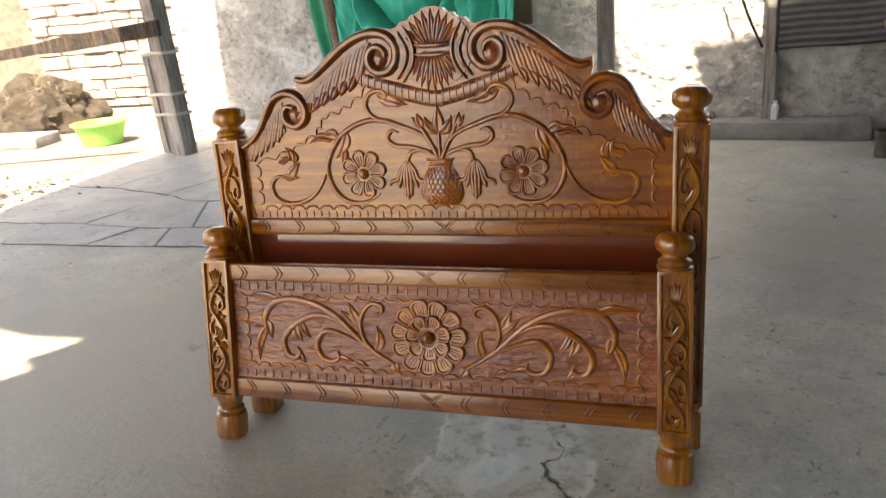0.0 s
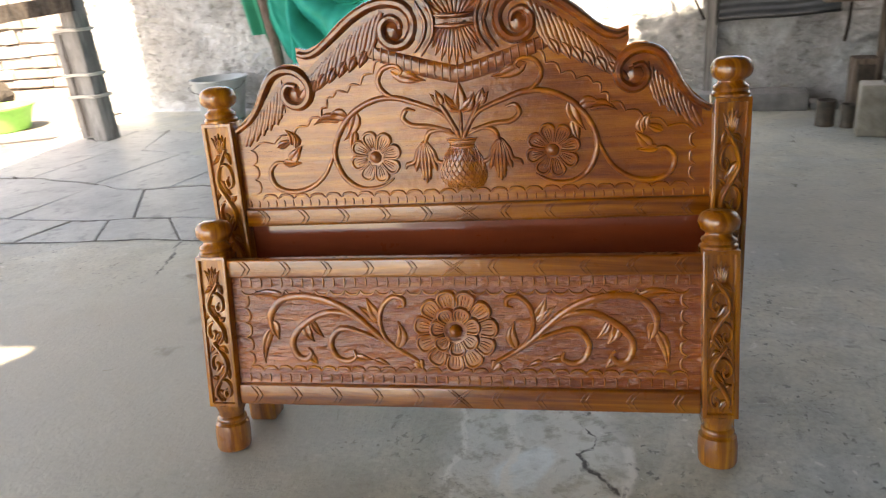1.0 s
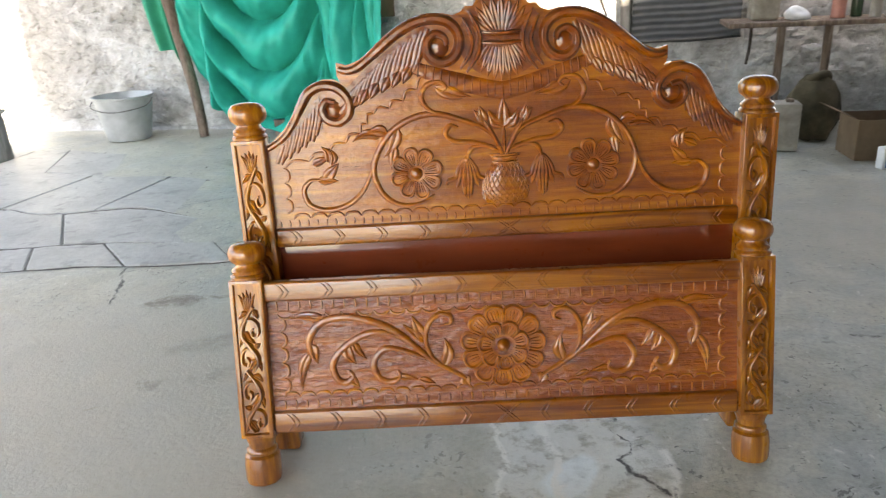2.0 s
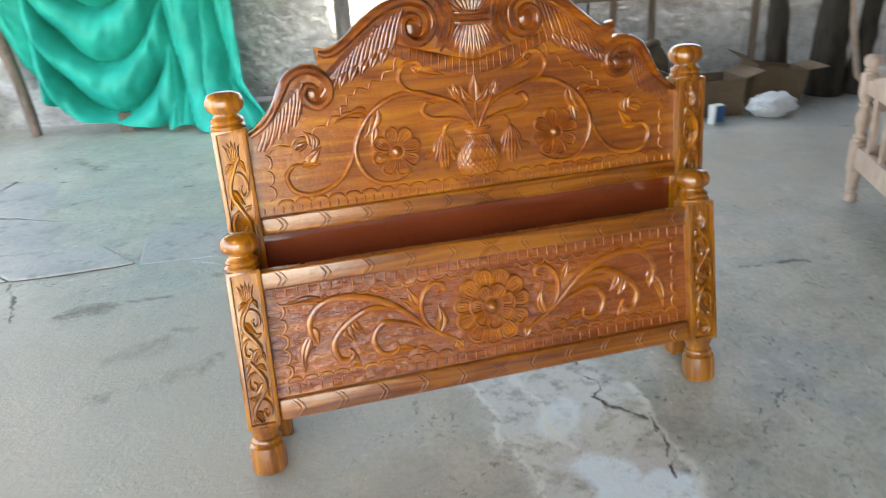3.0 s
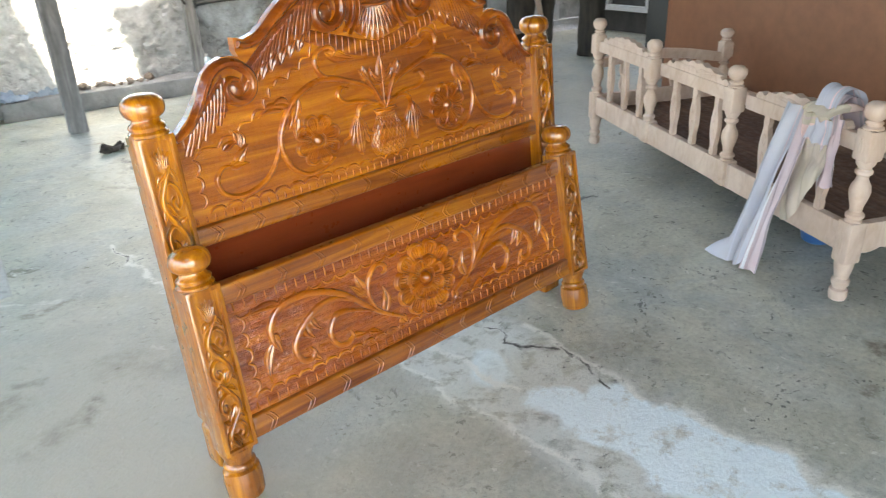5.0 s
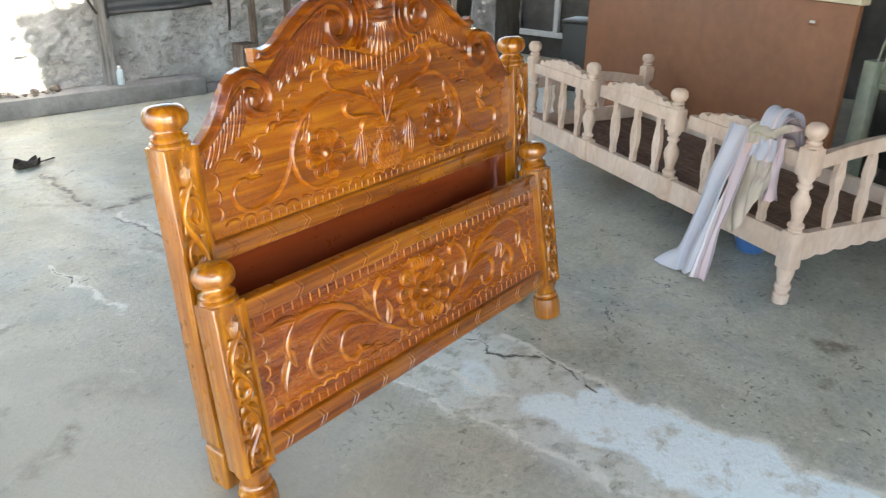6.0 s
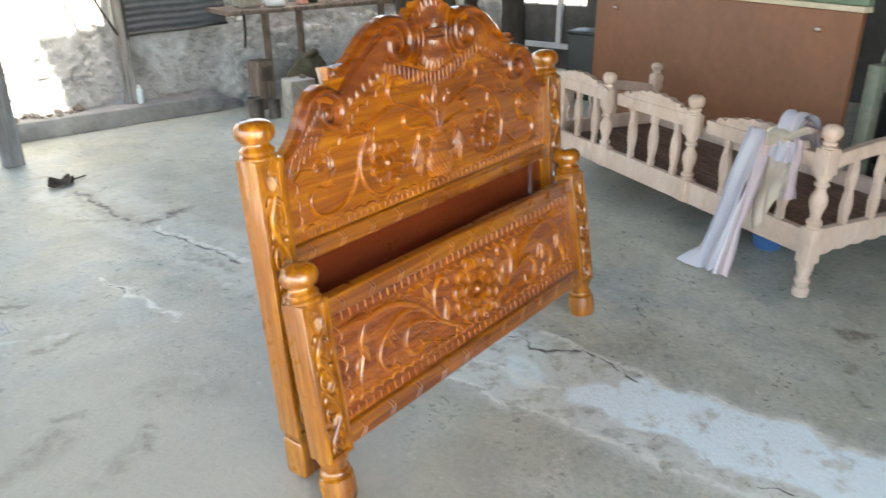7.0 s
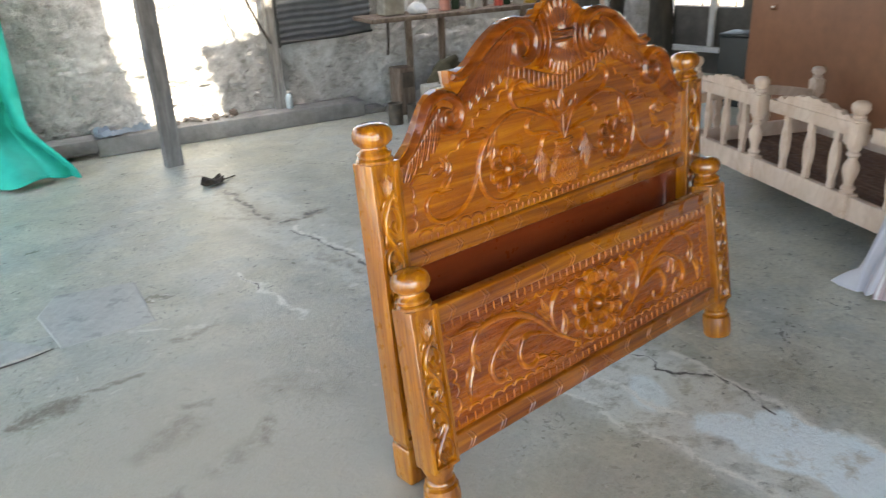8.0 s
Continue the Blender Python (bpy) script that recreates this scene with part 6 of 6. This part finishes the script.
body = part("body", bm, DARKWOOD, th)
bm = bmesh.new()
box(bm, -0.06, 0.02, -0.04, 0.1, 0, 0.84, 0.008, 2)
part("side_post", bm, PALEGREEN, th)
bm = bmesh.new()
box(bm, 0.025, 1.1, 0.0, 0.028, 0.70, 1.5, 0.006, 2)
panel = part("carved_panel", bm, PALEGREEN, body)
bm = bmesh.new()
for cx in (0.16, 0.58):
    for r in (0.13, 0.17):
        stroke(bm, [(cx + r * math.cos(a), 0.80 + 1.9 * r * math.sin(a)) for a in [math.pi * k / 8 for k in range(9)]], 0.016, 0.012, 0.0)
    for k in range(5):
        leaf(bm, (cx, 0.82), (cx + 0.045 * (k - 2), 0.98 - 0.02 * abs(k - 2)), 0.03, 0.012, 0.0)
stroke(bm, [(0.03, 0.73), (0.5, 0.73), (1.08, 0.73)], 0.03, 0.014, 0.0)
part("relief_carving", bm, PALEGREEN, panel)
m, nt, b = material("dark_glass")
b.inputs["Base Color"].default_value = (0.015, 0.017, 0.016, 1)
b.inputs["Roughness"].default_value = 0.06
bm = bmesh.new()
box(bm, 0.05, 1.05, 0.005, 0.028, 0.30, 0.68)
part("glass_pane", bm, m, body)

# wooden prop behind the headboard
th = thing("wooden_prop", pose(-0.35, 0.36, 0), "pale raw wooden strut propping the headboard from behind", "strut")
bm = bmesh.new()
d = Vector((0.6, 0.36, -1.165)).normalized()
a = Vector((0, 0, 1.165))
c = a + d * (a.z / -d.z)
rows = []
for p in (a, a.lerp(c, 0.5), c):
    rows.append([bm.verts.new(Vector((p.x + sx * 0.032, p.y + sy * 0.022, p.z))) for sx, sy in ((-1, -1), (1, -1), (1, 1), (-1, 1))])
for r0, r1 in zip(rows, rows[1:]):
    for k in range(4):
        bm.faces.new((r0[k], r0[(k + 1) % 4], r1[(k + 1) % 4], r1[k]))
bm.faces.new(rows[0])
bm.faces.new(list(reversed(rows[-1])))
part("strut", bm, RAW, th, "", False)

# outer wall of whitewashed stones, seen through the open side
OUTER = pose(-5.0, 9.0, -0.04, 0, 0, 6)
bm = bmesh.new()
box(bm, -9.0, 1.6, 0.05, 0.35, 0.0, 2.9)
outer = structure("wall_outer", bm, MORTAR, OUTER, "old boundary wall of whitewashed stones in sunlight")
random.seed(21)
z = 0.02
count = 0
while z < 2.2:
    h = random.uniform(0.13, 0.23)
    x = -4.6 + random.uniform(0, 0.2)
    while x < 0.6 and count < 300:
        w = random.uniform(0.22, 0.6)
        bm = bmesh.new()
        o = random.uniform(-0.035, 0.03)
        box(bm, x + 0.008, x + w - 0.008, o, 0.06, z + 0.008, z + h - 0.008, 0.014)
        for v in bm.verts:
            v.co += Vector((noise.noise(v.co * 9), 0, noise.noise(v.co * 9 + Vector((3, 1, 2))))) * 0.035
        part("stone", bm, STONE, outer, "", False)
        x += w
        count += 1
    z += h

# crazy paving by the open side: broad slabs with open joints
random.seed(8)
LINES = ((1.87, 0.0), (2.25, -0.04), (2.85, -0.26), (3.75, -0.26), (4.6, -0.26))
COURSES = ((-3.65, -2.95, -2.42, -1.88, -1.29), (-4.3, -3.33, -2.40, -1.58), (-4.5, -3.9, -3.2, -2.5, -1.86), (-4.6, -4.05, -3.4, -2.75))


def joint(row, x):
    base, lean = LINES[row]
    return base + lean * (x + 2.2) + (0.05 if row < 2 else 0.16) * noise.noise(Vector((x * 1.6, row * 3.1, 0))) + 0.012 * noise.noise(Vector((x * 6, row, 4)))


outlines = []
for row, cuts in enumerate(COURSES):
    lean = [random.choice((-1, 1)) * random.uniform(0.12, 0.30) for _ in cuts]
    for k in range(len(cuts) - 1):
        near = [cuts[k] + (cuts[k + 1] - cuts[k]) * t / 6 for t in range(7)]
        far = [cuts[k] + lean[k] + (cuts[k + 1] + lean[k + 1] - cuts[k] - lean[k]) * t / 6 for t in range(7)]
        edge_on = [Vector((x, joint(row, x), 0)) for x in near] + [Vector((x, joint(row + 1, x), 0)) for x in reversed(far)]
        outlines.append((edge_on, (0.026, 0.024, 0.016, 0.016)[row], near[-1] if k == len(cuts) - 2 and row else None))
outlines.append(([Vector((x, y, 0)) for x, y in ((-1.27, 1.86), (-0.88, 1.82), (-0.80, 2.32), (-1.14, 2.44), (-1.27, 2.25))], 0.0, None))
bed = bmesh.new()
for pts, gap, fade in outlines:
    if gap:
        bed.faces.new([bed.verts.new((p.x, p.y, 0.002 if fade is None or p.x < fade - 0.25 else -0.004)) for p in pts])
tagged(part("joint_dirt", bed, JOINT, floor, "", False), "", "", "", "stuff")
for pts, gap, fade in outlines:
    bm = bmesh.new()
    mid = sum(pts, Vector()) / len(pts)
    wide = (max(p.x for p in pts) - min(p.x for p in pts)) / 2
    tall = (max(p.y for p in pts) - min(p.y for p in pts)) / 2
    tilt = Vector((random.uniform(-0.006, 0.006), random.uniform(-0.010, 0.010), 0)) if gap else Vector()

    def drawn_in(p, a, c):
        return Vector((mid.x + (p.x - mid.x) * (1 - a / wide), mid.y + (p.y - mid.y) * (1 - c / tall), 0))
    outer = [drawn_in(p, 0.5 * gap, gap * random.uniform(0.35, 1.1)) for p in pts]
    inner = [drawn_in(p, 0.008, 0.008) for p in outer]
    top = random.uniform(0.007, 0.013) if gap else 0.004

    def lift(p, z):
        sunk = 0.0 if fade is None else min(1.0, max(0.0, (p.x - fade + 0.35) / 0.35))
        return (p.x, p.y, (z + (p - mid).dot(tilt)) * (1 - sunk) - 0.003 * sunk)
    base = [bm.verts.new((p.x, p.y, -0.01)) for p in outer]
    rim = [bm.verts.new(lift(p, top - 0.003)) for p in outer]
    cap = [bm.verts.new(lift(p, top)) for p in inner]
    count = len(pts)
    for k in range(count):
        n = (k + 1) % count
        bm.faces.new((base[k], base[n], rim[n], rim[k]))
        bm.faces.new((rim[k], rim[n], cap[n], cap[k]))
    bm.faces.new(cap)
    part("flagstone", bm, SLAB, floor, "", False)
